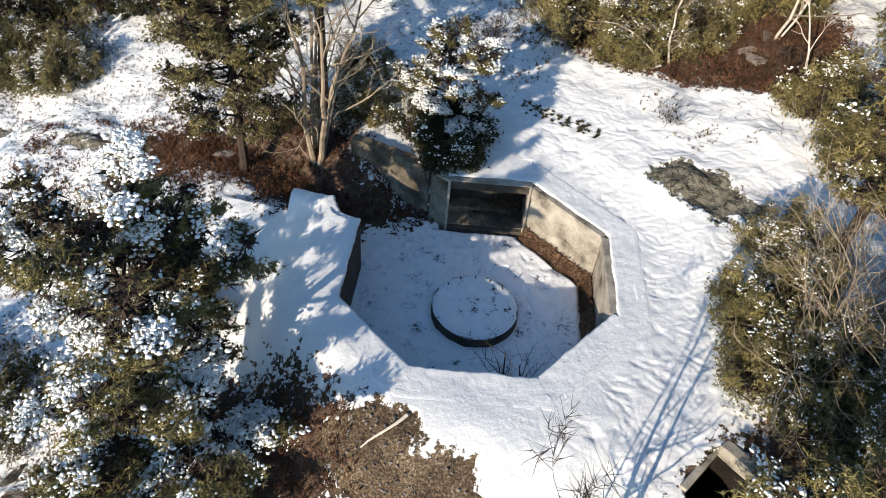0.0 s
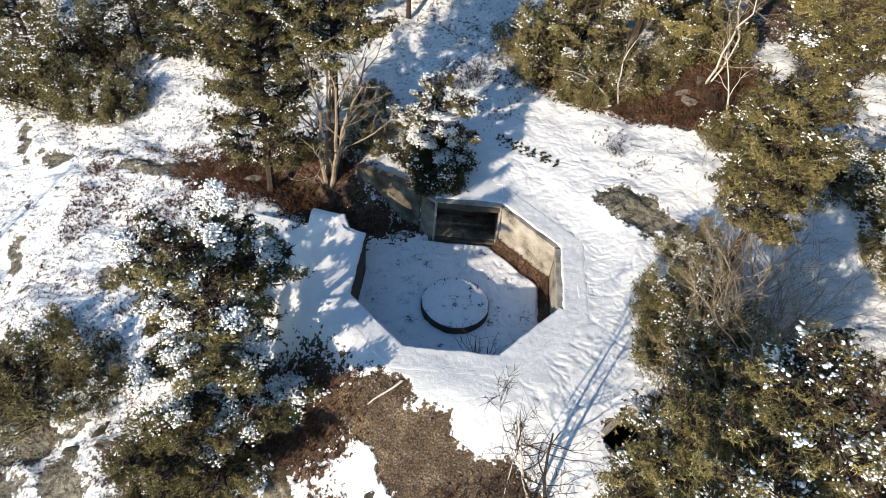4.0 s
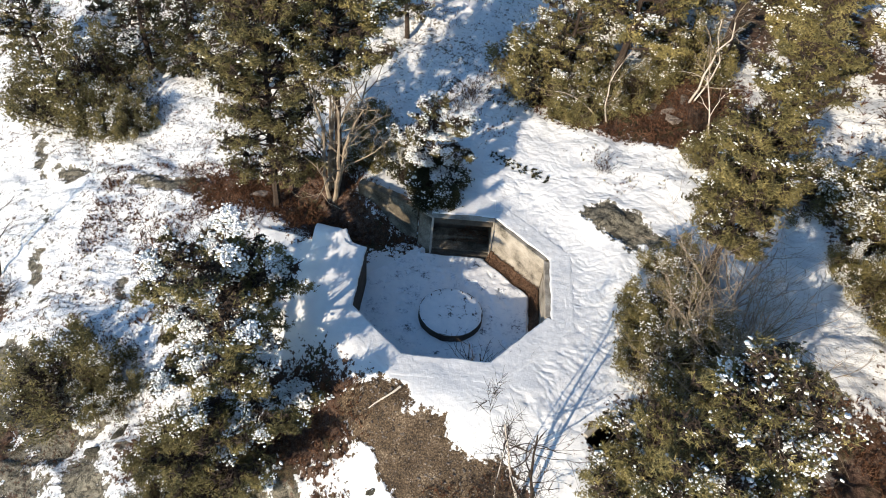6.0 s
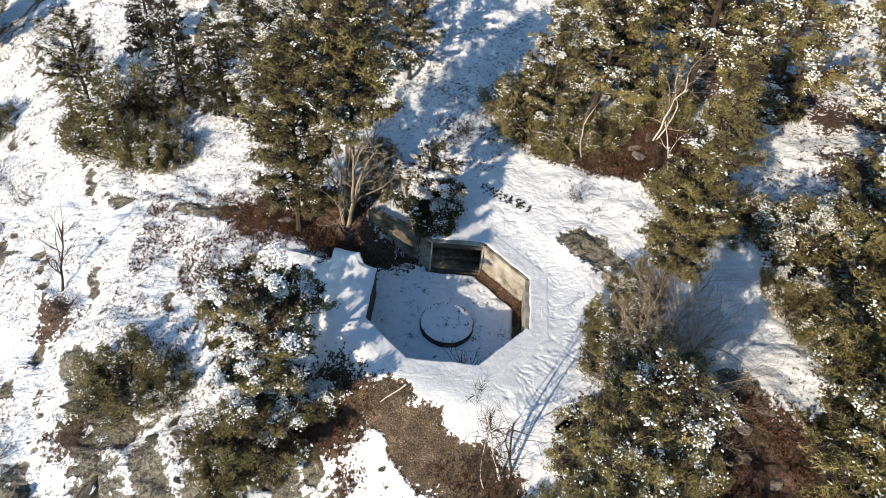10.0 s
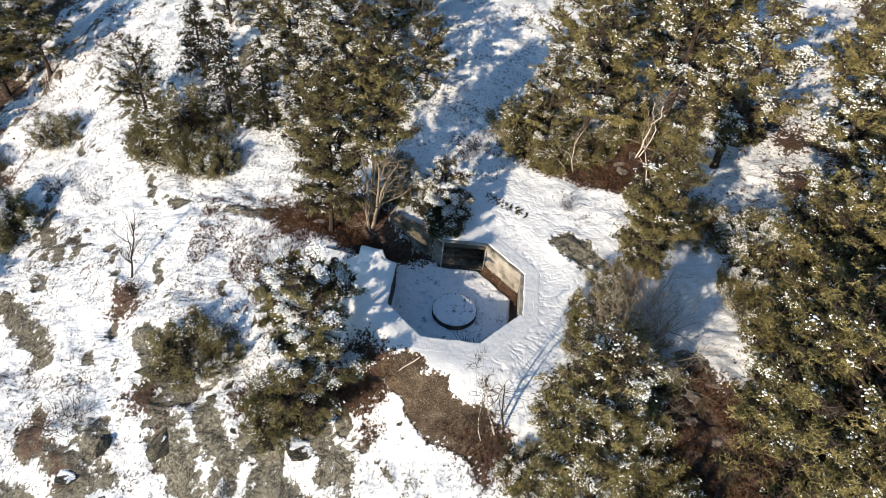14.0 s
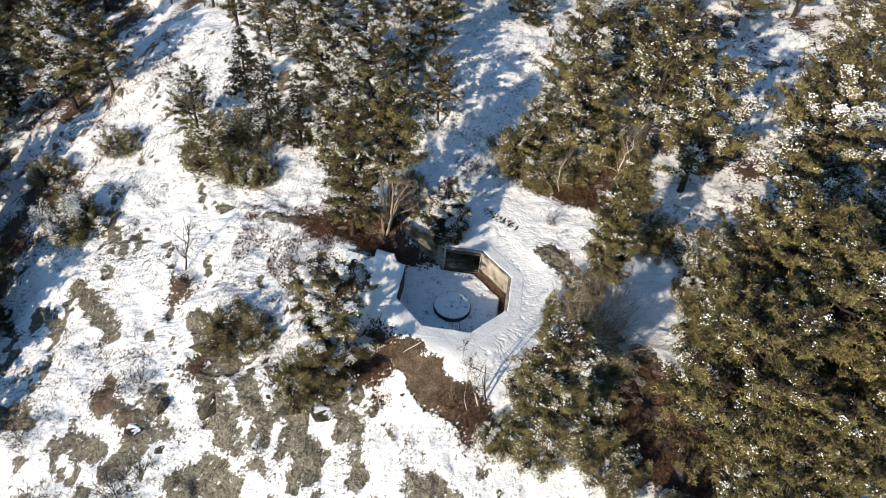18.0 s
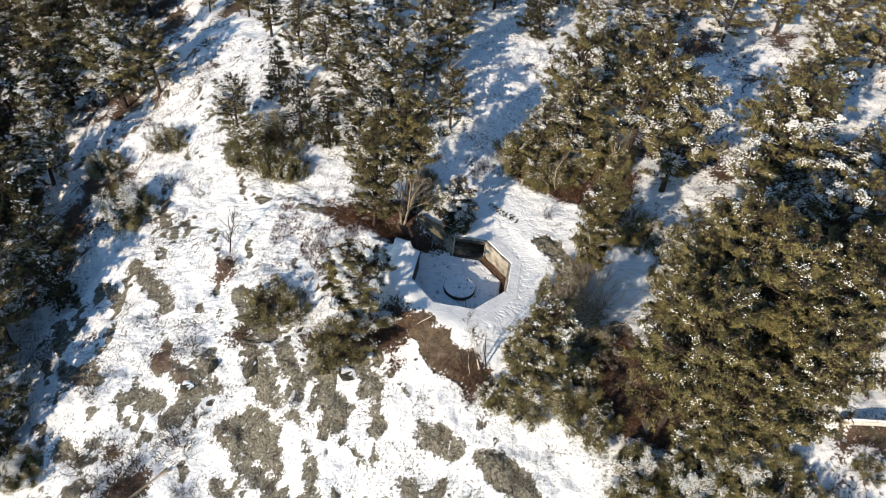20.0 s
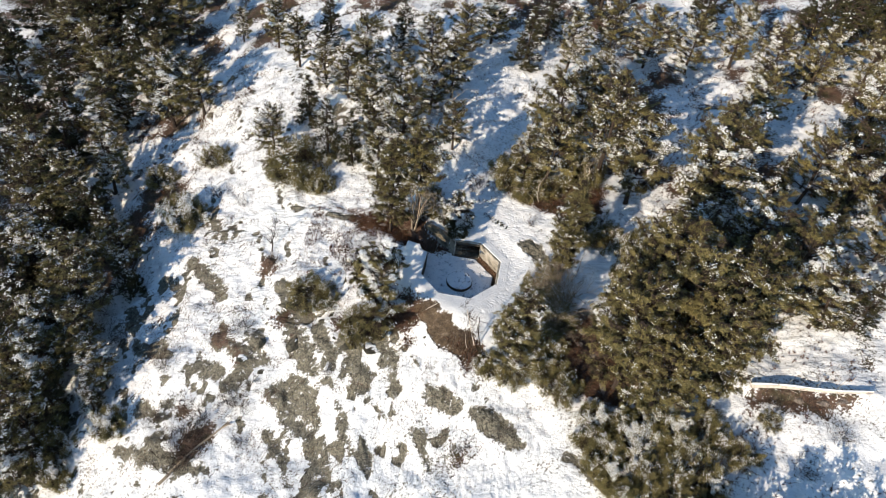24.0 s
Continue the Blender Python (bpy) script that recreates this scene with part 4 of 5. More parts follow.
# models that the woods repeat; each is also a tree of its own
PINE_H, SPRUCE_H, BUSH_H = 7.0, 7.0, 2.4
pine_sets = [conifer_mesh(100 + k, PINE_H, (2.3, 2.0, 2.6, 2.1)[k], "pine", 5600, (0.12, 0.17, 0.14, 0.24)[k], (0.13, 0.09, 0.17, 0.05)[k], 0.15) for k in range(4)]
spruce_sets = [conifer_mesh(200 + k, SPRUCE_H, (1.7, 1.9)[k], "spruce", 2600, 0.08, (0.06, 0.11)[k], 0.19, 0.02) for k in range(2)]
far_sets = [conifer_mesh(400 + k, PINE_H, (2.4, 2.0)[k], "pine", 900, (0.15, 0.25)[k], (0.05, 0.025)[k], 0.36) for k in range(2)]
bush_sets = [bush_mesh(300 + k, BUSH_H, (2.0, 1.7, 2.2)[k], 7600, (0.07, 0.14, 0.025)[k], 0.105) for k in range(3)]
first = {}
tree_rng = random.Random(4)
PINE_LABEL = ["snow-dusted Scots pine with a dense olive crown on the rocky slope", "open-crowned Scots pine with little snow, standing in the wood",
              "broad Scots pine with heavy snow clumps on its boughs", "bare-stemmed Scots pine with a high olive-green crown"]


def plant(kind, k, x, y, h, s=1.0, group="", label=""):
    """A pine, spruce or juniper of height h; s widens it."""
    sets, base, name, mat, cat = {"pine": (pine_sets, PINE_H, "pine_tree", "needle", "tree"), "spruce": (spruce_sets, SPRUCE_H, "spruce_tree", "spruce", "tree"),
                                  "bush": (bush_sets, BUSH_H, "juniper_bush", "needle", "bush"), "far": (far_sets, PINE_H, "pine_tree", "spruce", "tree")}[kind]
    f = h / base
    m = spot(x, y, tree_rng.uniform(0, 360), f * s, f, -0.1)
    lab = label or {"pine": PINE_LABEL[k % 4], "far": "dark pine in the dense wood behind", "spruce": "dark green spruce with drooping boughs and patches of snow", "bush": ("green juniper bush with some snow on it",
                    "juniper bush thickly loaded with snow", "dry olive juniper bush with hardly any snow")[k % 3]}[kind]
    if (kind, k) in first:
        t = copy_thing(first[kind, k], m)
        t.matrix_basis = m
        tagged(t, lab, cat, group)
    else:
        t = first[kind, k] = make_tree(name, lab, cat, sets[k], mat, m, group)
    return t


# own trees round the pit
make_tree("pine_tree", "spreading pine loaded with snow over brown heather", "tree",
          conifer_mesh(1, 6.5, 2.2, "pine", 26000, 0.07, 0.19, 0.112, 0.03, 0.15, 1.15, 0.15, 8), "needle", pose(-5.0, -4.6, gz(-5.0, -4.6), -2, -2, 20))
make_tree("pine_tree", "tall pine with a dark bare trunk and dense olive crown", "tree",
          conifer_mesh(2, 9.2, 2.1, "pine", 13000, 0.15, 0.03, 0.13, 0.03, 0.13, 1.9, 0.19, 7), "needle", spot(-6.25, 4.15, 60))
make_tree("pine_tree", "tall slender pine rising behind the concrete wing wall", "tree",
          conifer_mesh(3, 10.0, 1.9, "pine", 8500, 0.46, 0.05, 0.15, 0.03, 0.14, 1.6), "needle", spot(-4.0, 4.85, 0))
make_tree("young_pine_tree", "young pine white with snow on the bank above the wing wall", "tree",
          conifer_mesh(4, 3.1, 1.4, "pine", 7600, 0.08, 0.22, 0.10, 0.03, None, 1.3, 0.16, 7), "needle", spot(-0.7, 5.3, 0))
make_tree("juniper_bush", "dark juniper with snow hanging over the wing wall", "bush", bush_mesh(5, 1.5, 1.55, 7500, 0.04, 0.11), "spruce", spot(-0.75, 4.6, 0))
make_tree("pine_tree", "slender olive pine standing over the bare thicket", "tree",
          conifer_mesh(6, 10.2, 1.2, "pine", 13000, 0.2, 0.008, 0.12, 0.03, 0.12, 1.7, 0.2, 6), "needle", spot(7.9, -0.2, 0))
make_tree("pine_tree", "dense dark pine with snow clumps beside the dugout", "tree",
          conifer_mesh(7, 8.2, 1.9, "pine", 22000, 0.06, 0.05, 0.105, 0.03, 0.12, 1.8, 0.17, 7), "needle", spot(5.2, -8.3, 40))
make_tree("pine_tree", "small pine white with snow on the bank by the way in", "tree",
          conifer_mesh(9, 3.7, 1.6, "pine", 11000, 0.06, 0.2, 0.11, 0.03, 0.10, 1.5, 0.17, 7), "needle", spot(-6.6, -1.7, 60))
make_tree("pine_tree", "low olive pine with little snow beside brown heather", "tree",
          conifer_mesh(8, 3.6, 1.5, "pine", 12000, 0.05, 0.02, 0.10, 0.03, 0.10, 1.6, 0.17, 7), "needle", spot(-5.3, -6.3, 130))

RIDGE = [("spruce", 0, -29.5, -16.4, 5.0), ("spruce", 1, -31.6, -19.0, 6.0), ("bush", 1, -27.2, -17.2, 2.0), ("pine", 1, -33.0, 23.8, 6.6), ("bush", 0, -31.4, 12.5, 2.2), ("bush", 2, -14.6, 9.6, 2.0), ("bush", 2, -26.1, 14.0, 2.0), ("bush", 1, -26.3, 6.6, 3.4), ("pine", 0, -20.0, 14.2, 5.4), ("bush", 2, -16.4, 11.3, 3.8), ("spruce", 1, -14.2, 13.3, 6.5), ("pine", 1, -21.0, 26.6, 6.2),
         ("pine", 2, -14.1, 20.9, 5.6), ("pine", 0, -10.2, 15.2, 6.4), ("pine", 2, -8.6, 20.2, 5.6), ("pine", 3, -2.5, 14.7, 5.2), ("pine", 1, -30.6, 34.8, 4.4), ("spruce", 0, -11.6, 12.2, 5.6),
         ("bush", 0, -13.5, 8.7, 1.6), ("pine", 0, -8.6, 10.2, 6.4), ("bush", 0, -3.3, 6.4, 1.4), ("spruce", 1, -26.5, -12.2, 4.0), ("bush", 1, -24.4, -13.6, 2.2), ("bush", 0, -28.6, -15.5, 2.6)]
RIDGE_BACK = [("pine", 0, -5.5, 19.5, 6.2), ("pine", 2, -7.0, 13.4, 7.2), ("pine", 1, -11.5, 18.0, 6.6), ("spruce", 0, -17.2, 17.6, 5.6), ("pine", 2, -13.0, 24.5, 6.6), ("pine", 1, -6.5, 25.5, 6.6), ("pine", 0, -17.0, 23.0, 5.6), ("pine", 3, -3.8, 21.8, 6.2),
              ("spruce", 1, -10.0, 28.5, 6.4), ("pine", 2, -3.5, 28.0, 6.4), ("spruce", 0, -18.5, 30.5, 6.0), ("pine", 1, -25.0, 31.5, 6.0)]
WEST = [(-30.5, -4.5, 6.5), (-31.0, -14.6, 7.0), (-34.6, -13.6, 7.5), (-30.2, -17.4, 6.5), (-34.0, -18.0, 7.5), (-37.5, -16.0, 8.0), (-28.9, -0.8, 4.6), (-31.5, -10.0, 6.6), (-51.9, 33.5, 7.6), (-46.1, 30.1, 7.8), (-42.1, 30.4, 8.0), (-33.9, 20.9, 7.8), (-30.4, 21.4, 5.6), (-46.0, 13.8, 7.2), (-43.8, 16.0, 7), (-39.5, 17.6, 5.8), (-42.1, 6.9, 8.0), (-38.3, 8.1, 7.4),
        (-33.5, 4.2, 5.4), (-38.1, 0.1, 7.6), (-32.6, -1.8, 7.2), (-30.6, 1.6, 5.4), (-37.1, -4.5, 8.4), (-32.4, -7.1, 7.2), (-29.4, -7.5, 5.6), (-33.5, -10.8, 7.6), (-29.6, -12.6, 5.4), (-27.0, -10.1, 4.6),
        (-49.4, 42.6, 8.2), (-39.2, 37.6, 7.6), (-58.0, 38.9, 9), (-36.8, 12.0, 6.4), (-40.5, 22.6, 7.4), (-37.0, 26.5, 6.6), (-47.5, 22.0, 8)]
NORTH = [("pine", 0, -0.9, 32.0, 6.4), ("spruce", 0, 3.2, 28.1, 6.6), ("pine", 1, 7.5, 27.8, 6.6), ("pine", 2, 11.5, 30.4, 6.4), ("pine", 0, 4.4, 10.8, 5.6), ("pine", 3, 6.4, 10.6, 8.2), ("pine", 2, 6.4, 14.2, 8.8),
         ("pine", 1, 10.4, 21.8, 6.8), ("pine", 0, 11.4, 17.6, 7.2), ("pine", 3, 10.6, 11.6, 10.6), ("pine", 2, 15.4, 29.8, 6.6), ("bush", 2, 4.0, 11.2, 3.2), ("pine", 1, 8.6, 17.2, 7.6), 
         ("bush", 2, 9.4, 12.2, 2.6), ("spruce", 1, 5.0, 33.5, 7)]
EAST = [("pine", 3, 13.4, 9.2, 9.0), ("pine", 0, 18.8, 7.2, 10.2), ("pine", 1, 21.3, 13.8, 7.4), ("pine", 2, 23.8, 17.4, 7.2), ("pine", 0, 26.9, 26.1, 6.6), ("pine", 1, 30.1, 24.1, 7.2), ("pine", 3, 32.4, 16.5, 8.6), ("pine", 2, 27.1, 9.7, 7.0),
        ("spruce", 1, 25.5, 11.1, 4.2), ("pine", 1, 29.6, 7.4, 6.4), ("pine", 0, 30.7, 2.6, 6.4), ("pine", 2, 26.1, 2.0, 6.6), ("pine", 2, 23.6, -1.4, 8.4), ("pine", 1, 25.9, -3.0, 6.0), ("spruce", 0, 28.6, -3.0, 5.4), ("pine", 2, 21.4, 1.2, 8.2),
        ("pine", 1, 17.6, 3.6, 6.2)]
FAR_EAST = [("pine", 2, 14.6, 0.2, 6.4), ("pine", 1, 17.0, 0.8, 7.6), ("pine", 0, 19.7, 29.0, 6.4), ("pine", 3, 24.0, 29.9, 7), ("pine", 1, 35.8, 26.6, 6.6), ("pine", 2, 20.4, 9.6, 7.6), ("pine", 3, 34.5, 9.5, 7.5), ("bush", 1, 14.0, 3.0, 2.6)]
BIG = [(12.4, -8.9, 10.6), (15.2, -6.8, 11.6), (14.4, -3.0, 10.0), (17.2, -9.8, 10.4), (14.7, -10.6, 8.4), (18.6, -6.8, 10.4), (19.6, -4.2, 9.8), (12.5, -6.2, 8.6)]
LOW = [("bush", 1, -2.5, 7.3, 1.1), ("bush", 0, -3.3, 8.4, 1.3), ("bush", 1, -1.6, 6.6, 0.9), ("bush", 1, 14.2, -11.6, 2.6), ("bush", 1, 16.0, -12.2, 2.6), ("bush", 0, 14.0, -16.4, 2.4), ("bush", 0, 16.6, -16.2, 2.4), ("bush", 2, 8.6, -9.6, 2.0), ("bush", 2, 11.6, -13.6, 2.2), ("bush", 0, 18.6, -11.6, 2.2), ("bush", 2, 6.2, -6.1, 1.7), ("bush", 0, 7.2, -6.2, 1.6), ("bush", 2, 7.9, -2.7, 1.7), ("bush", 2, 8.3, -3.9, 1.5), ("bush", 0, 13.6, -0.6, 2.0), ("bush", 1, 12.6, 0.8, 1.2),
       ("bush", 2, 10.4, 5.2, 2.4), ("bush", 2, 12.2, 4.4, 2.0), ("bush", 2, 5.2, 9.6, 1.9), ("bush", 2, 6.9, 10.2, 1.8), ("bush", 1, 13.1, -13.0, 2.6), ("bush", 0, 15.1, -14.5, 2.4), ("bush", 1, 11.2, -11.6, 2.0), ("bush", 2, 17.1, -13.8, 2.6), ("bush", 1, 12.5, -15.3, 2.2), ("bush", 2, 6.7, -3.0, 2.0), ("bush", 0, 7.4, -6.5, 2.2), ("bush", 0, 20.5, -13.0, 1.6), ("bush", 1, 18.6, -15.6, 1.8), ("bush", 2, 22.6, -10.4, 1.0),
       ("bush", 2, 5.4, -8.6, 1.9), ("bush", 2, 7.0, -7.6, 2.6), ("bush", 0, 3.9, -8.4, 1.7), ("bush", 2, 6.8, -1.5, 1.9), ("bush", 2, -11.2, -3.0, 2.3), ("bush", 0, -9.8, -3.2, 1.5), ("bush", 0, 7.4, 0.6, 1.6), ("bush", 2, 8.0, -4.8, 2.0), ("bush", 2, -6.6, -6.4, 1.5), ("bush", 2, -6.4, -5.2, 2.0)]
for trees, group in ((RIDGE, "trees on the ridge"), (RIDGE_BACK, "trees on the ridge"), (NORTH, "trees behind the pit"), (EAST, "trees of the east wood"), (FAR_EAST, "trees of the east wood"), (LOW, "juniper bushes")):
    for kind, k, x, y, h in trees:
        plant(kind, (2, 0, 2, 1)[k] if group == "trees of the east wood" and kind == "pine" else k, x, y, h, group=group)
big_sets = [conifer_mesh(500 + k, 11.0, (3.1, 2.8)[k], "pine", 16000, (0.22, 0.26)[k], 0.018, 0.17, 0.05, 0.2, 1.7) for k in range(2)]
big_first = {}
for n, (x, y, h) in enumerate(BIG):
    m = spot(x, y, 67 * n, h / 11.0 * 0.98, h / 11.0, -0.1)
    if n % 2 in big_first:
        copy_thing(big_first[n % 2], m).matrix_basis = m
    else:
        big_first[n % 2] = make_tree("pine_tree", "big dense olive-brown pine with nearly snow-free crown", "tree", big_sets[n % 2], "needle", m, "big pines")
for n, (x, y, h) in enumerate(WEST):
    h *= 1.2
    plant(("pine", "pine", "spruce", "pine")[n % 4], (3, 3, 0, 1)[n % 4], x, y, h, 1.05, "trees of the shaded west wood")

# the denser woods further off
wood_rng = random.Random(12)
stood = [(x, y) for x, y, h in WEST] + [t[2:4] for t in NORTH + EAST + FAR_EAST + RIDGE + RIDGE_BACK]


def fill_wood(n, x0, x1, y0, y1, free, gap, group, hs=(6.0, 8.6)):
    made = 0
    for _ in range(n * 30):
        x, y = wood_rng.uniform(x0, x1), wood_rng.uniform(y0, y1)
        if made >= n:
            break
        if free(x, y) and all((x - a) ** 2 + (y - b) ** 2 > gap * gap for a, b in stood):
            stood.append((x, y))
            plant("far", made % 2, x, y, wood_rng.uniform(*hs), 1.15, group)
            made += 1


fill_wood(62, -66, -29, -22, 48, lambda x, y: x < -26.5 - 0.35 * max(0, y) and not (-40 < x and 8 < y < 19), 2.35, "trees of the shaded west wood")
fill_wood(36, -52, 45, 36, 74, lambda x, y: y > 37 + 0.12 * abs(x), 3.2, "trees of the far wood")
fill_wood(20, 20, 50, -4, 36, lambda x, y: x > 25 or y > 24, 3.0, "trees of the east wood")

# unseen pines outside the view, added to cast shade on the south-east snow
for x, y, h in ((20.0, -20.5, 6.2), (23.0, -19.0, 5.2), (17.2, -20.5, 6.0), (26.2, -18.8, 4.8), (14.0, -23.0, 6.4)):
    plant("far", 0, x, y, h, 1.0, "trees of the south-east wood")

# leafless trees and thickets
def bare(name, label, mesh, mat, x, y, turn=0.0, s=1.0, group="", cat="tree", tilt=0.0, fine=""):
    t = empty(name, label, cat, pose(x, y, gz(x, y), tilt, 0, turn) @ Matrix.Scale(s, 4), group)
    part("trunk", mesh[0], M[mat], t)
    part("crown", mesh[1], M[fine or mat], t)
    return t


bare("deciduous_tree", "leafless many-stemmed tree beside the tall pine", bare_mesh(21, 7.0, 7, 0.2, 0.095, 3, 3, 0.09), "twig", -4.25, 4.75)
bare("deciduous_tree", "small leafless tree alone on the snowy slope", bare_mesh(22, 6.2, 1, 0.05, 0.085, 9, 2), "bark", -16.0, 1.6)
bare("birch_tree", "thin white birch stem above brown heather", bare_mesh(23, 4.2, 1, 0.12, 0.055, 3, 2), "birch", 9.9, 7.6)
bare("birch_tree", "leafless birch sapling with a kinked white stem leaning over the snow", bare_mesh(24, 8.0, 1, 0.05, 0.05, 6, 2, 0.06, (-0.30, 0.02, 1.0)), "birch", 2.5, -6.8, fine="bark")
bare("birch_tree", "twiggy leafless birch sapling by the bare ground", bare_mesh(25, 7.0, 1, 0.15, 0.026, 8, 3, 0.07, (-0.30, 0.1, 1.0)), "birch", 2.05, -7.1, fine="bark")
bare("dead_sapling", "dark dead sapling snapped off at the top", bare_mesh(35, 4.0, 1, 0.05, 0.05, 1, 1, 0.05, (-0.2, 0.0, 1.0)), "bark", 2.8, -6.6)
bare("dead_pine", "grey dead pine snag with twisted branches", bare_mesh(26, 8.4, 1, 0.05, 0.13, 7, 2), "twig", -4.5, 15.9)
bare("dead_pine", "twisted grey dead pine among the junipers", bare_mesh(27, 4.8, 2, 0.3, 0.05, 5, 2, 0.25), "birch", 5.8, 8.7, fine="twig")
bare("dead_pine", "twisted grey dead pine among the junipers", bare_mesh(28, 6.4, 2, 0.4, 0.055, 5, 2, 0.25), "birch", 9.2, 9.8, fine="twig")
thicket = bare_mesh(29, 5.2, 7, 0.38, 0.026, 4, 2)
THICKET = [(7.3, -3.3, 1.0), (7.9, -2.5, 1.05), (8.3, -3.6, 0.9), (7.2, -1.9, 0.85), (8.7, -2.2, 0.8), (8.1, -1.2, 0.9), (8.4, -4.7, 0.6), (7.6, -4.4, 0.7), (8.2, -5.7, 0.5), (7.2, -5.6, 0.55), (8.9, -0.3, 0.9), (9.4, -1.5, 0.75)]
src = None
for n, (x, y, s) in enumerate(THICKET):
    if src is None:
        src = bare("thicket_shrub", "tangled leafless shrub of pale curving stems", thicket, "twig", x, y, 0, s, "leafless thicket", "shrub")
    else:
        copy_thing(src, pose(x, y, gz(x, y), 0, 0, 73 * n) @ Matrix.Scale(s / THICKET[0][2], 4))
low_shrub = bare_mesh(30, 1.5, 12, 0.75, 0.016, 4, 2)
SHRUBS = [(0.9, 10.2, 1.0), (0.3, 9.6, 0.8), (5.6, 5.9, 0.7), (-17.4, -15.3, 1.9), (-18.2, -16.3, 1.8), (-14.6, -12.0, 1.7), (-13.8, -10.4, 1.4), (-20.4, -13.0, 1.5), (-17.0, -13.6, 1.6), (-15.4, -11.0, 1.5), (-27.6, -5.5, 1.6), (-15.9, 0.7, 1.2), (-16.2, -6.0, 1.5), (2.8, -14.4, 1.0), (-8.0, -9.0, 0.8), (-21.5, -8.6, 1.3), (-24.0, 9.5, 1.4), (-21.0, 8.0, 1.1), (-19.2, -11.8, 1.4), (-7.2, 6.0, 1.0),
          (-22.0, 17.6, 1.6), (-12.4, 9.4, 1.0), (9.6, 8.3, 0.9), (-13.6, -13.8, 1.1), (-9.2, 0.4, 1.2), (-9.8, 2.0, 1.2), (-8.2, 2.4, 1.0), (-7.6, 7.6, 1.2), (-18.4, -14.6, 1.5), (-16.6, -12.6, 1.6), (21.0, -12.2, 1.4), (24.2, -13.4, 1.2), (26.4, -11.2, 1.2), (22.6, -9.4, 1.0), (25.4, -8.9, 1.0), (19.4, -14.0, 1.4)]
src = None
for n, (x, y, s) in enumerate(SHRUBS):
    if src is None:
        src = bare("low_shrub", "low leafless brown shrub poking through the snow", low_shrub, "bark", x, y, 0, s, "low shrubs", "shrub")
    else:
        copy_thing(src, pose(x, y, gz(x, y), 0, 0, 51 * n) @ Matrix.Scale(s / SHRUBS[0][2], 4))

sap = empty("sapling", "leafless sapling growing out of the snowy pit floor", "shrub", pose(1.25, -2.45, FLOOR_Z + 0.05))
for piece, soup in zip(("trunk", "crown"), bare_mesh(31, 2.9, 4, 0.26, 0.03, 3, 2, 0.1)):
    part(piece, soup, M["bark"], sap)

# ---- dugout entrance ----
dug = empty("dugout", "dark square dugout shaft with a broken concrete rim", "dugout", pose(4.95, -5.0, 0))
dz = Vector((4.95, -5.0))
loc = [tuple(Vector(p) - dz) for p in DUGOUT]
for i, thick in ((0, 0.14), (1, 0.26), (2, 0.16), (3, 0.16)):
    a, b = Vector(loc[i]), Vector(loc[(i + 1) % 4])
    e = (b - a).normalized()
    n = Vector((-e.y, e.x))
    a, b = a - e * 0.05, b + e * 0.05
    foot = [tuple(a), tuple(b), tuple(b + n * thick), tuple(a + n * thick)]
    mid = (a + b) / 2 + n * 0.45 + dz
    top = gz(mid.x, mid.y)
    # pale beam where sun reaches the wall's top, shade-black colour below it
    if i == 1:
        part("shaft_wall", prism(foot, -4.3, -0.32, 0), M["shaft_shade"], dug)
        part("beam", prism(foot, -0.318, 0.0, 0.02), M["concrete"], dug, "pale mossy concrete beam")
    elif i == 0:
        part("shaft_wall", prism(foot, -4.3, top - 0.16, 0), M["shaft_shade"], dug)
        part("rim", prism(foot, top - 0.158, top + 0.03, 0.02), M["concrete"], dug, "thin broken concrete rim")
    else:
        part("shaft_wall", prism(foot, -4.3, top - 0.05, 0), M["shaft_shade"], dug)
        part("snow_edge", prism(foot, top - 0.048, top + 0.03, 0.03), M["snow"], dug, "snow lying on the shaft's rim")

# ---- rocks ----
def rock_mesh(seed, flat=0.6, cuts=22):
    """An angular boulder: a ball cut by planes, then cracked and worn."""
    rng = np.random.default_rng(seed)
    bm = bmesh.new()
    bmesh.ops.create_icosphere(bm, subdivisions=5, radius=1.0)
    for _ in range(cuts):
        n = rng.normal(size=3)
        n /= np.linalg.norm(n)
        o = rng.uniform(0.34, 0.78)
        for v in bm.verts:
            t = v.co.dot(Vector(n)) - o
            if t > 0:
                v.co -= Vector(n) * t
    for v in bm.verts:
        c = v.co
        crack = abs(noise.noise(Vector((c.x * 2.0 + seed, c.y * 3.4, c.z * 2.6))))
        v.co *= 1 + 0.22 * noise.noise(c * 1.9 + Vector((seed, 0, 0))) + 0.10 * noise.noise(c * 6.0 + Vector((0, seed, 0))) + 0.05 * noise.noise(c * 15.0) - 0.20 * max(0.0, 1 - crack * 9)
        v.co.z *= flat
    return bm


def rock_cap_mesh(seed, flat):
    """The snow on a rock's flat top."""
    rng = np.random.default_rng(seed + 50)
    bm = rock_mesh(seed, flat)
    for v in bm.verts:
        v.co += v.normal * 0.03
    lim = flat * rng.uniform(0.5, 0.62)
    gone = [f for f in bm.faces if f.calc_center_median().z < lim + 0.15 * noise.noise(f.calc_center_median() * 2.5 + Vector((seed, 3, 0)))]
    bmesh.ops.delete(bm, geom=gone, context="FACES")
    return bm


rock_src = []
for k in range(4):
    rock_src.append(None)


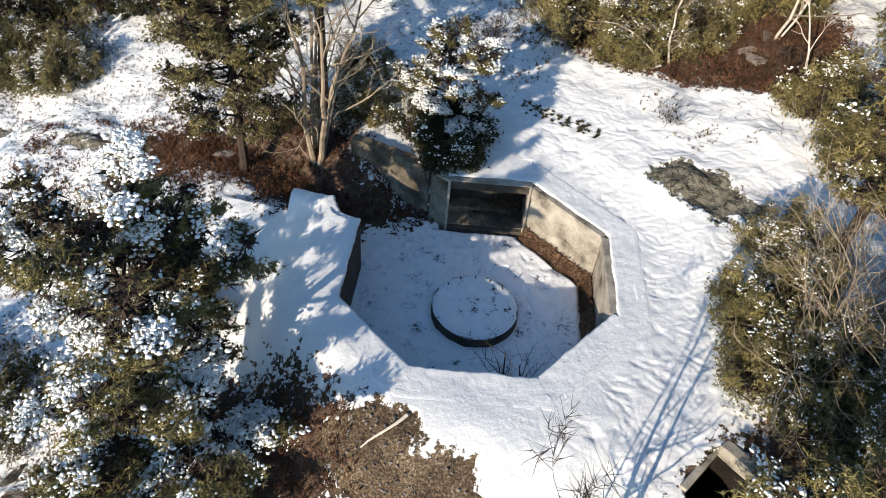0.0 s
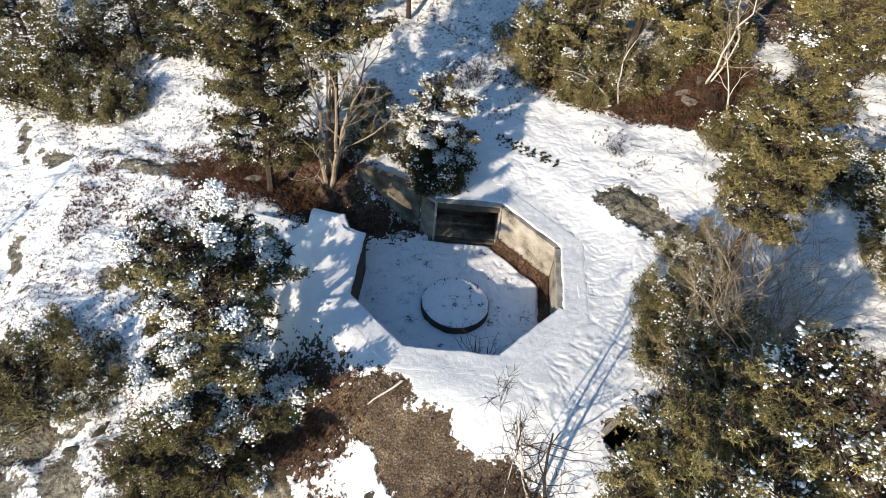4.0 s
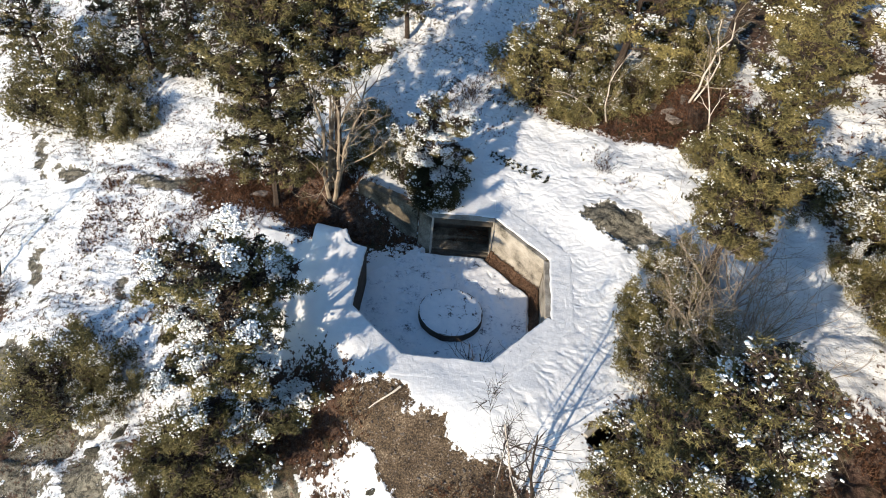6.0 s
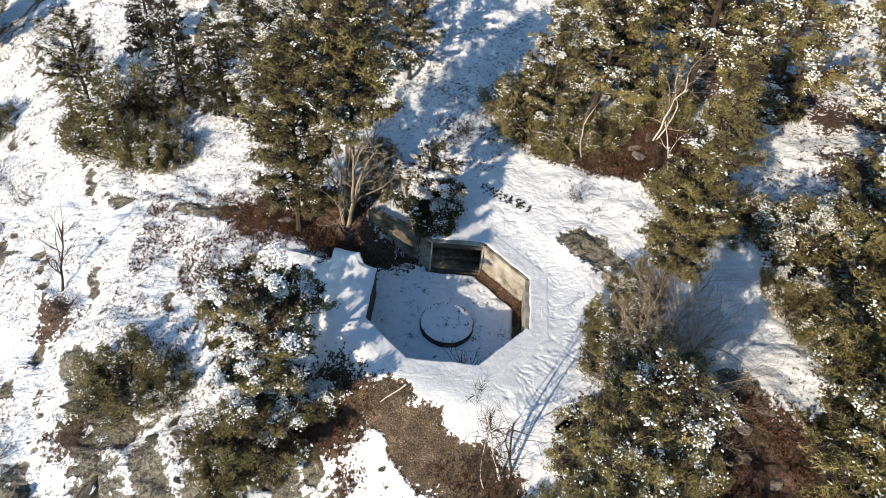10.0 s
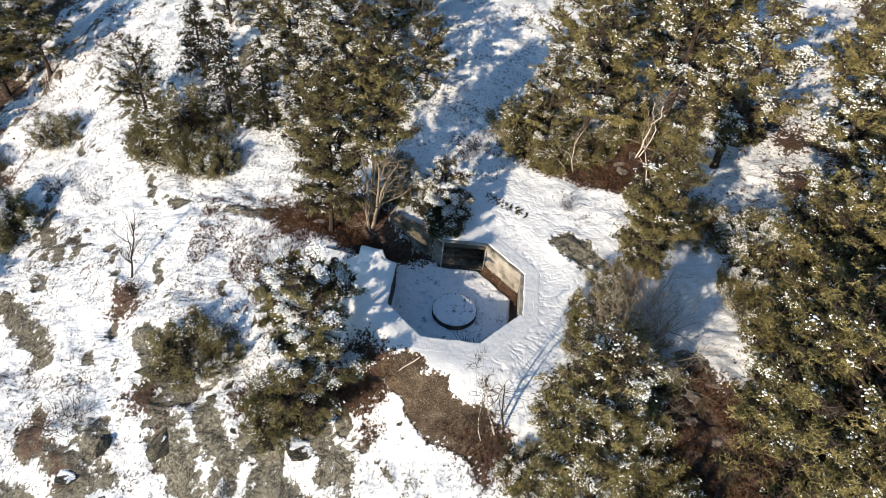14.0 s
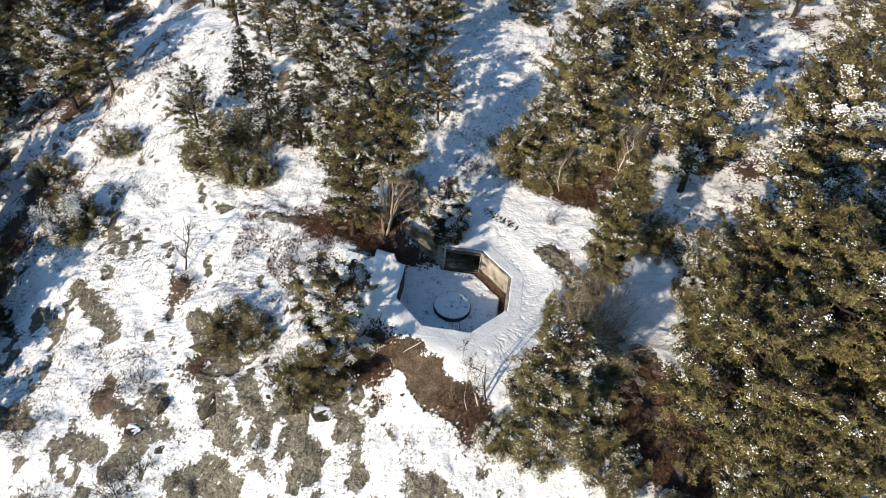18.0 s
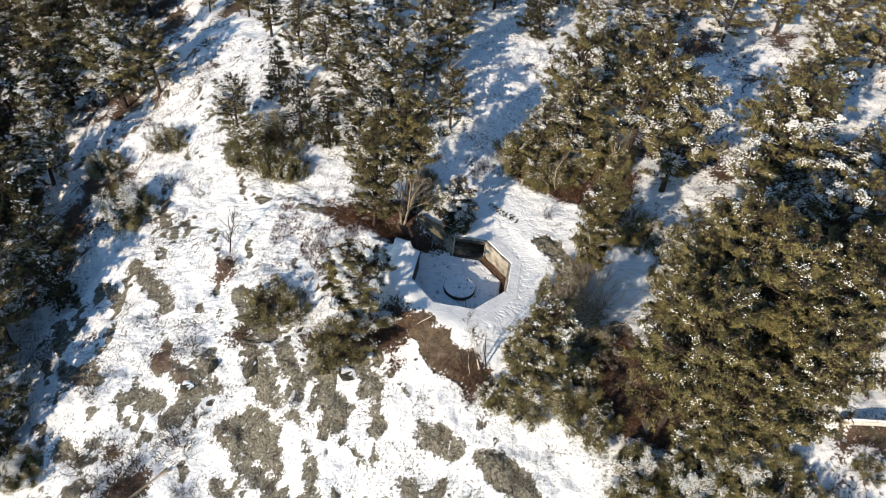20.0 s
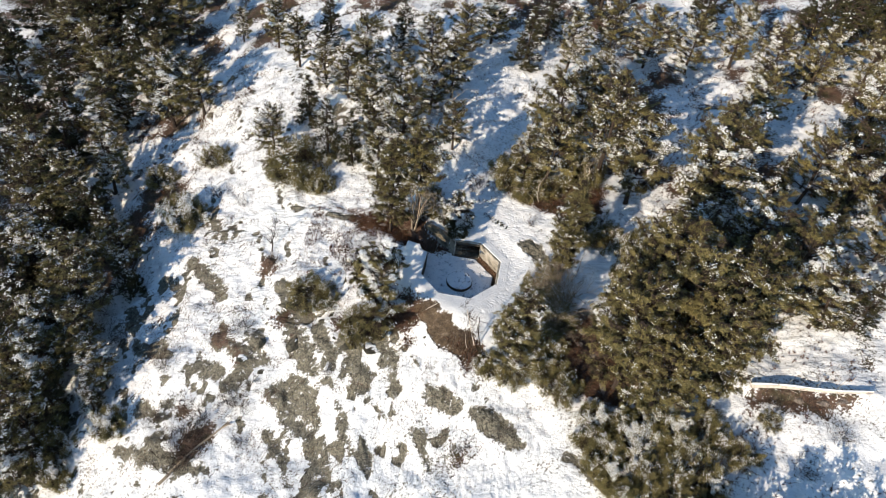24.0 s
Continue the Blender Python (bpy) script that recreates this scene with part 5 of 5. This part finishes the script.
def rock(k, x, y, size, turn, sink=0.3, tall=1.0, label="", capped=True, mat="slab_rock"):
    """One boulder of four shapes, sunk into the ground."""
    m = pose(x, y, gz(x, y) + size * (0.5 * tall - sink), 0, 0, turn) @ Matrix.Diagonal((size, size * 0.75, size * tall, 1))
    lab = label or "grey lichen-covered boulder half sunk in the snow"
    if rock_src[k] is None or not capped:
        t = empty("boulder", lab, "boulder", m, "boulders")
        body = part("stone", rock_mesh(60 + k, 0.7), M[mat], t)
        if capped:
            part("snow_cap", rock_cap_mesh(60 + k, 0.7), M["snow"], body, "thin cap of snow")
            rock_src[k] = t
    else:
        t = copy_thing(rock_src[k], m)
        t.matrix_basis = m
        tagged(t, lab)
    return t


ROCKS = [(0, -11.4, -6.8, 1.5, 70, 0.45), (1, -14.1, -6.9, 0.65, 80, 1.0), (2, -12.2, -3.6, 1.5, 20, 0.45), (3, -15.3, -8.1, 0.9, 15, 0.5), (0, -13.4, -9.0, 0.7, 35, 0.5), (2, -6.6, -6.9, 1.3, 50, 0.4), (3, -5.2, -7.2, 1.2, 30, 0.4), (1, -9.6, -5.0, 0.5, 10, 0.6), (2, -9.0, -4.4, 0.4, 60, 0.6),
         (0, -1.35, -6.55, 0.28, 30, 0.7), (3, -8.2, -6.4, 0.5, 0, 0.5)]
for k, x, y, size, turn, tall in ROCKS:
    rock(k, x, y, size, turn, 0.22, tall, "", k != 1)
for k, x, y, size, turn, tall in [(3, -5.5, -3.7, 0.55, 40, 1.3), (0, -4.9, -4.5, 0.4, 0, 1.0), (1, -3.4, -4.0, 0.35, 70, 1.0), (2, -6.9, 4.6, 0.4, 20, 0.8)]:
    rock(k, x, y, size, turn, 0.2, tall, "pale grey boulder lying in brown heather", False, "stone")
for k, x, y, size, turn, tall in [(0, 8.5, 9.3, 0.55, 15, 0.6), (1, 8.1, 9.9, 0.45, 0, 0.6), (2, 9.2, 9.9, 0.45, 80, 0.6), (3, 8.6, 8.6, 0.6, 10, 0.5), (1, 7.9, 9.2, 0.35, 50, 0.6), (2, 10.9, -4.4, 0.4, 0, 0.6), (3, 9.9, -6.0, 0.45, 70, 0.5), (0, 10.8, -6.6, 0.6, 20, 0.4), (1, 11.3, -7.7, 0.7, 60, 0.4), (2, 11.7, -9.0, 0.6, 110, 0.45), (3, 10.1, -5.0, 0.55, 10, 0.45),
                                  (0, 26.0, -8.75, 0.7, 0, 0.7), (2, 27.2, -8.7, 0.6, 40, 0.8), (1, 24.6, -8.7, 0.5, 10, 0.7)]:
    rock(k, x, y, size, turn, 0.22, tall, "weathered flat stone on brown heather", False, "stone")

# gravel and a dead branch on the bare soil
grav_rng = np.random.default_rng(19)
gx, gy = grav_rng.uniform(-2.6, 2.6, 2400), grav_rng.uniform(-8.0, -3.8, 2400)
ok = poly_dist(gx, gy, SOIL) < -0.05
gx, gy = gx[ok][:800], gy[ok][:800]
s = Soup()
grit_r = 0.012 + 0.03 * grav_rng.uniform(size=(len(gx), 1, 1)) ** 4
gv = BALL_V[None] * grit_r * grav_rng.uniform(0.6, 1.4, (len(gx), len(BALL_V), 1)) * np.array([1, 1, 0.6]) + np.column_stack([gx, gy, ground_z(gx, gy) + 0.02])[:, None]
s.add(gv.reshape(-1, 3), (BALL_F[None] + (np.arange(len(gx)) * len(BALL_V))[:, None, None]).reshape(-1, 3))
tagged(part("gravel", s.mesh(), M["stone"], None, "pale gravel and pebbles on bare brown soil", "stuff"), category="gravel")


def dead_branch(a, b, r, label, mat="twig", forks=3, seed=0):
    """A fallen branch lying from a to b."""
    rng = np.random.default_rng(seed)
    f = np.linspace(0, 1, 9)
    x, y = a[0] + (b[0] - a[0]) * f, a[1] + (b[1] - a[1]) * f
    x, y = x + np.sin(f * 6 + seed) * r, y + np.cos(f * 5 + seed) * r
    z = np.linspace(gz(*a), gz(*b), 9) * 0.5 + ground_z(x, y) * 0.5 + r * 1.4
    t = empty("fallen_branch", label, "branch")
    s = Soup()
    pts = np.column_stack([x, y, z])
    tube(s, pts, r * np.linspace(1, 0.45, 9), 6)
    part("trunk", s.mesh(), M[mat], t)
    for k in range(forks):
        i = int(rng.integers(2, 8))
        d = np.array([b[0] - a[0], b[1] - a[1], 0]) * 0.16 + rng.normal(size=3) * np.array([6, 6, 3]) * r
        s = Soup()
        tube(s, np.array([pts[i], pts[i] + d * 0.6 + np.array([0, 0, r]), pts[i] + d]), r * np.array([0.5, 0.35, 0.15]), 4)
        part("twig", s.mesh(), M[mat], t)
    return t


dead_branch((-0.92, -4.15), (-1.7, -4.7), 0.035, "short pale dead branch lying on the bare soil", "birch", 2, 1)
dead_branch((-18.6, -17.6), (-14.9, -12.9), 0.13, "long grey fallen trunk lying down the rocky slope", "twig", 6, 2)
dead_branch((-27.8, -14.6), (-26.6, -11.8), 0.11, "whitened fallen dead tree at the edge of the wood", "birch", 8, 3)

# fallen birch with snow along it
log = empty("fallen_birch", "fallen pale birch trunk with snow along its top", "log", pose(0, 0, 0))
s = Soup()
f = np.linspace(0, 1, 14)
lx, ly = 21.3 + 7.4 * f, -8.25 - 0.12 * f + 0.08 * np.sin(f * 7)
lz = ground_z(lx, ly) * 0 + np.linspace(gz(21.3, -8.1) + 0.25, gz(28.7, -8.2) + 0.25, 14)
tube(s, np.column_stack([lx, ly, lz]), np.linspace(0.22, 0.10, 14), 8)
log_trunk = part("trunk", s.mesh(), M["birch"], log)
s = Soup()
tube(s, np.column_stack([lx, ly, lz + 0.10]), np.linspace(0.13, 0.05, 14) * (1 + 0.2 * np.sin(f * 23)), 8)
part("snow_load", s.mesh(), M["snow"], log_trunk, "line of snow lying on the trunk")
log_rng = np.random.default_rng(9)
for k in range(10):
    i = int(log_rng.integers(4, 13))
    p = np.array([lx[i], ly[i], lz[i]])
    d = np.array([log_rng.uniform(0.2, 0.8), log_rng.choice([-1, 1]) * log_rng.uniform(0.3, 0.9), log_rng.uniform(-0.1, 0.5)])
    s = Soup()
    tube(s, np.array([p, p + d * 0.5, p + d * 0.9 + np.array([0.1, 0, 0.15])]), [0.03, 0.02, 0.008], 4)
    part("branch", s.mesh(), M["birch"], log)

# ---- low growth ----
def tufts(name, label, cat, n, where, size, mat, seed, blades=7, width=0.07, lift=0.08, flat=1.5):
    rng = np.random.default_rng(seed)
    x0, x1, y0, y1, keep = where
    x, y = rng.uniform(x0, x1, n * 4), rng.uniform(y0, y1, n * 4)
    ok = rng.uniform(size=len(x)) < keep(x, y)
    x, y = x[ok][:n], y[ok][:n]
    s = Soup()
    fan(s, np.column_stack([x, y, ground_z(x, y) + lift]), size, rng, blades, flat, width)
    return tagged(part(name, s.mesh(), M[mat], None, label, "stuff"), category=cat)


def in_heath(x, y):
    k = np.zeros(np.shape(x))
    for poly in HEATH:
        k = np.maximum(k, smooth01(0.5, -0.3, poly_dist(x, y, poly)))
    return k * (poly_dist(x, y, DUGOUT) > 0.2) * (slab_dist(x, y, LOWER_SLABS[-1:]) > 0.1)


def on_slope(x, y):
    k = smooth01(0.45, 0.66, vnoise(x, y, 0.45, 3, 71)) * smooth01(0.42, 0.6, vnoise(x, y, 1.9, 3, 72))
    return k * smooth01(3.5, 5.5, poly_dist(x, y, PIT)) * smooth01(9.0, 6.0, x)


tufts("heather", "reddish-brown dry heather", "heather", 14000, (-9, 13, -11, 13, in_heath), 0.17, "heath", 81, 7, 0.1)
tufts("heather", "dark dry heather and grass poking through the snow", "heather", 26000, (-32, 9, -19, 26, on_slope), 0.12, "heath", 82, 7, 0.1)
tufts("grass", "olive moss and grass tufts through the snow", "grass", 3000, (-32, 9, -19, 26, on_slope), 0.16, "needle", 83, 6, 0.14)
tufts("grass", "row of dark grass tufts poking through the snow", "grass", 60, (1.5, 3.7, 5.1, 6.8, lambda x, y: (np.abs(y - 6.5 + 0.62 * (x - 1.7)) < 0.3).astype(float)), 0.13, "spruce", 87, 22, 0.28, 0.06, 0.8)
tufts("heather", "snow-dusted twiggy heather beside the low pine", "heather", 3600, (-13.5, -6.5, -2.5, 6.5, lambda x, y: smooth01(0.46, 0.6, vnoise(x, y, 0.7, 3, 73)) * smooth01(3.6, 4.4, poly_dist(x, y, PIT))), 0.2, "heath", 85, 7, 0.08)
tufts("heather", "grey snow-dusted heather on the open ridge", "heather", 14000, (-31, -7, -8, 24, lambda x, y: smooth01(0.44, 0.62, vnoise(x, y, 0.55, 4, 74)) * smooth01(0.42, 0.58, vnoise(x, y, 2.4, 2, 75))), 0.11, "heath", 86, 7, 0.09)
tufts("undergrowth", "brown undergrowth of the woods", "undergrowth", 6000, (-60, 40, -20, 50, lambda x, y: np.maximum(smooth01(-27, -33, x - 0.15 * y), np.maximum(smooth01(13, 17, x), smooth01(28, 34, y))) * smooth01(0.4, 0.6, vnoise(x, y, 0.4, 3, 84))), 0.5, "heath", 84)
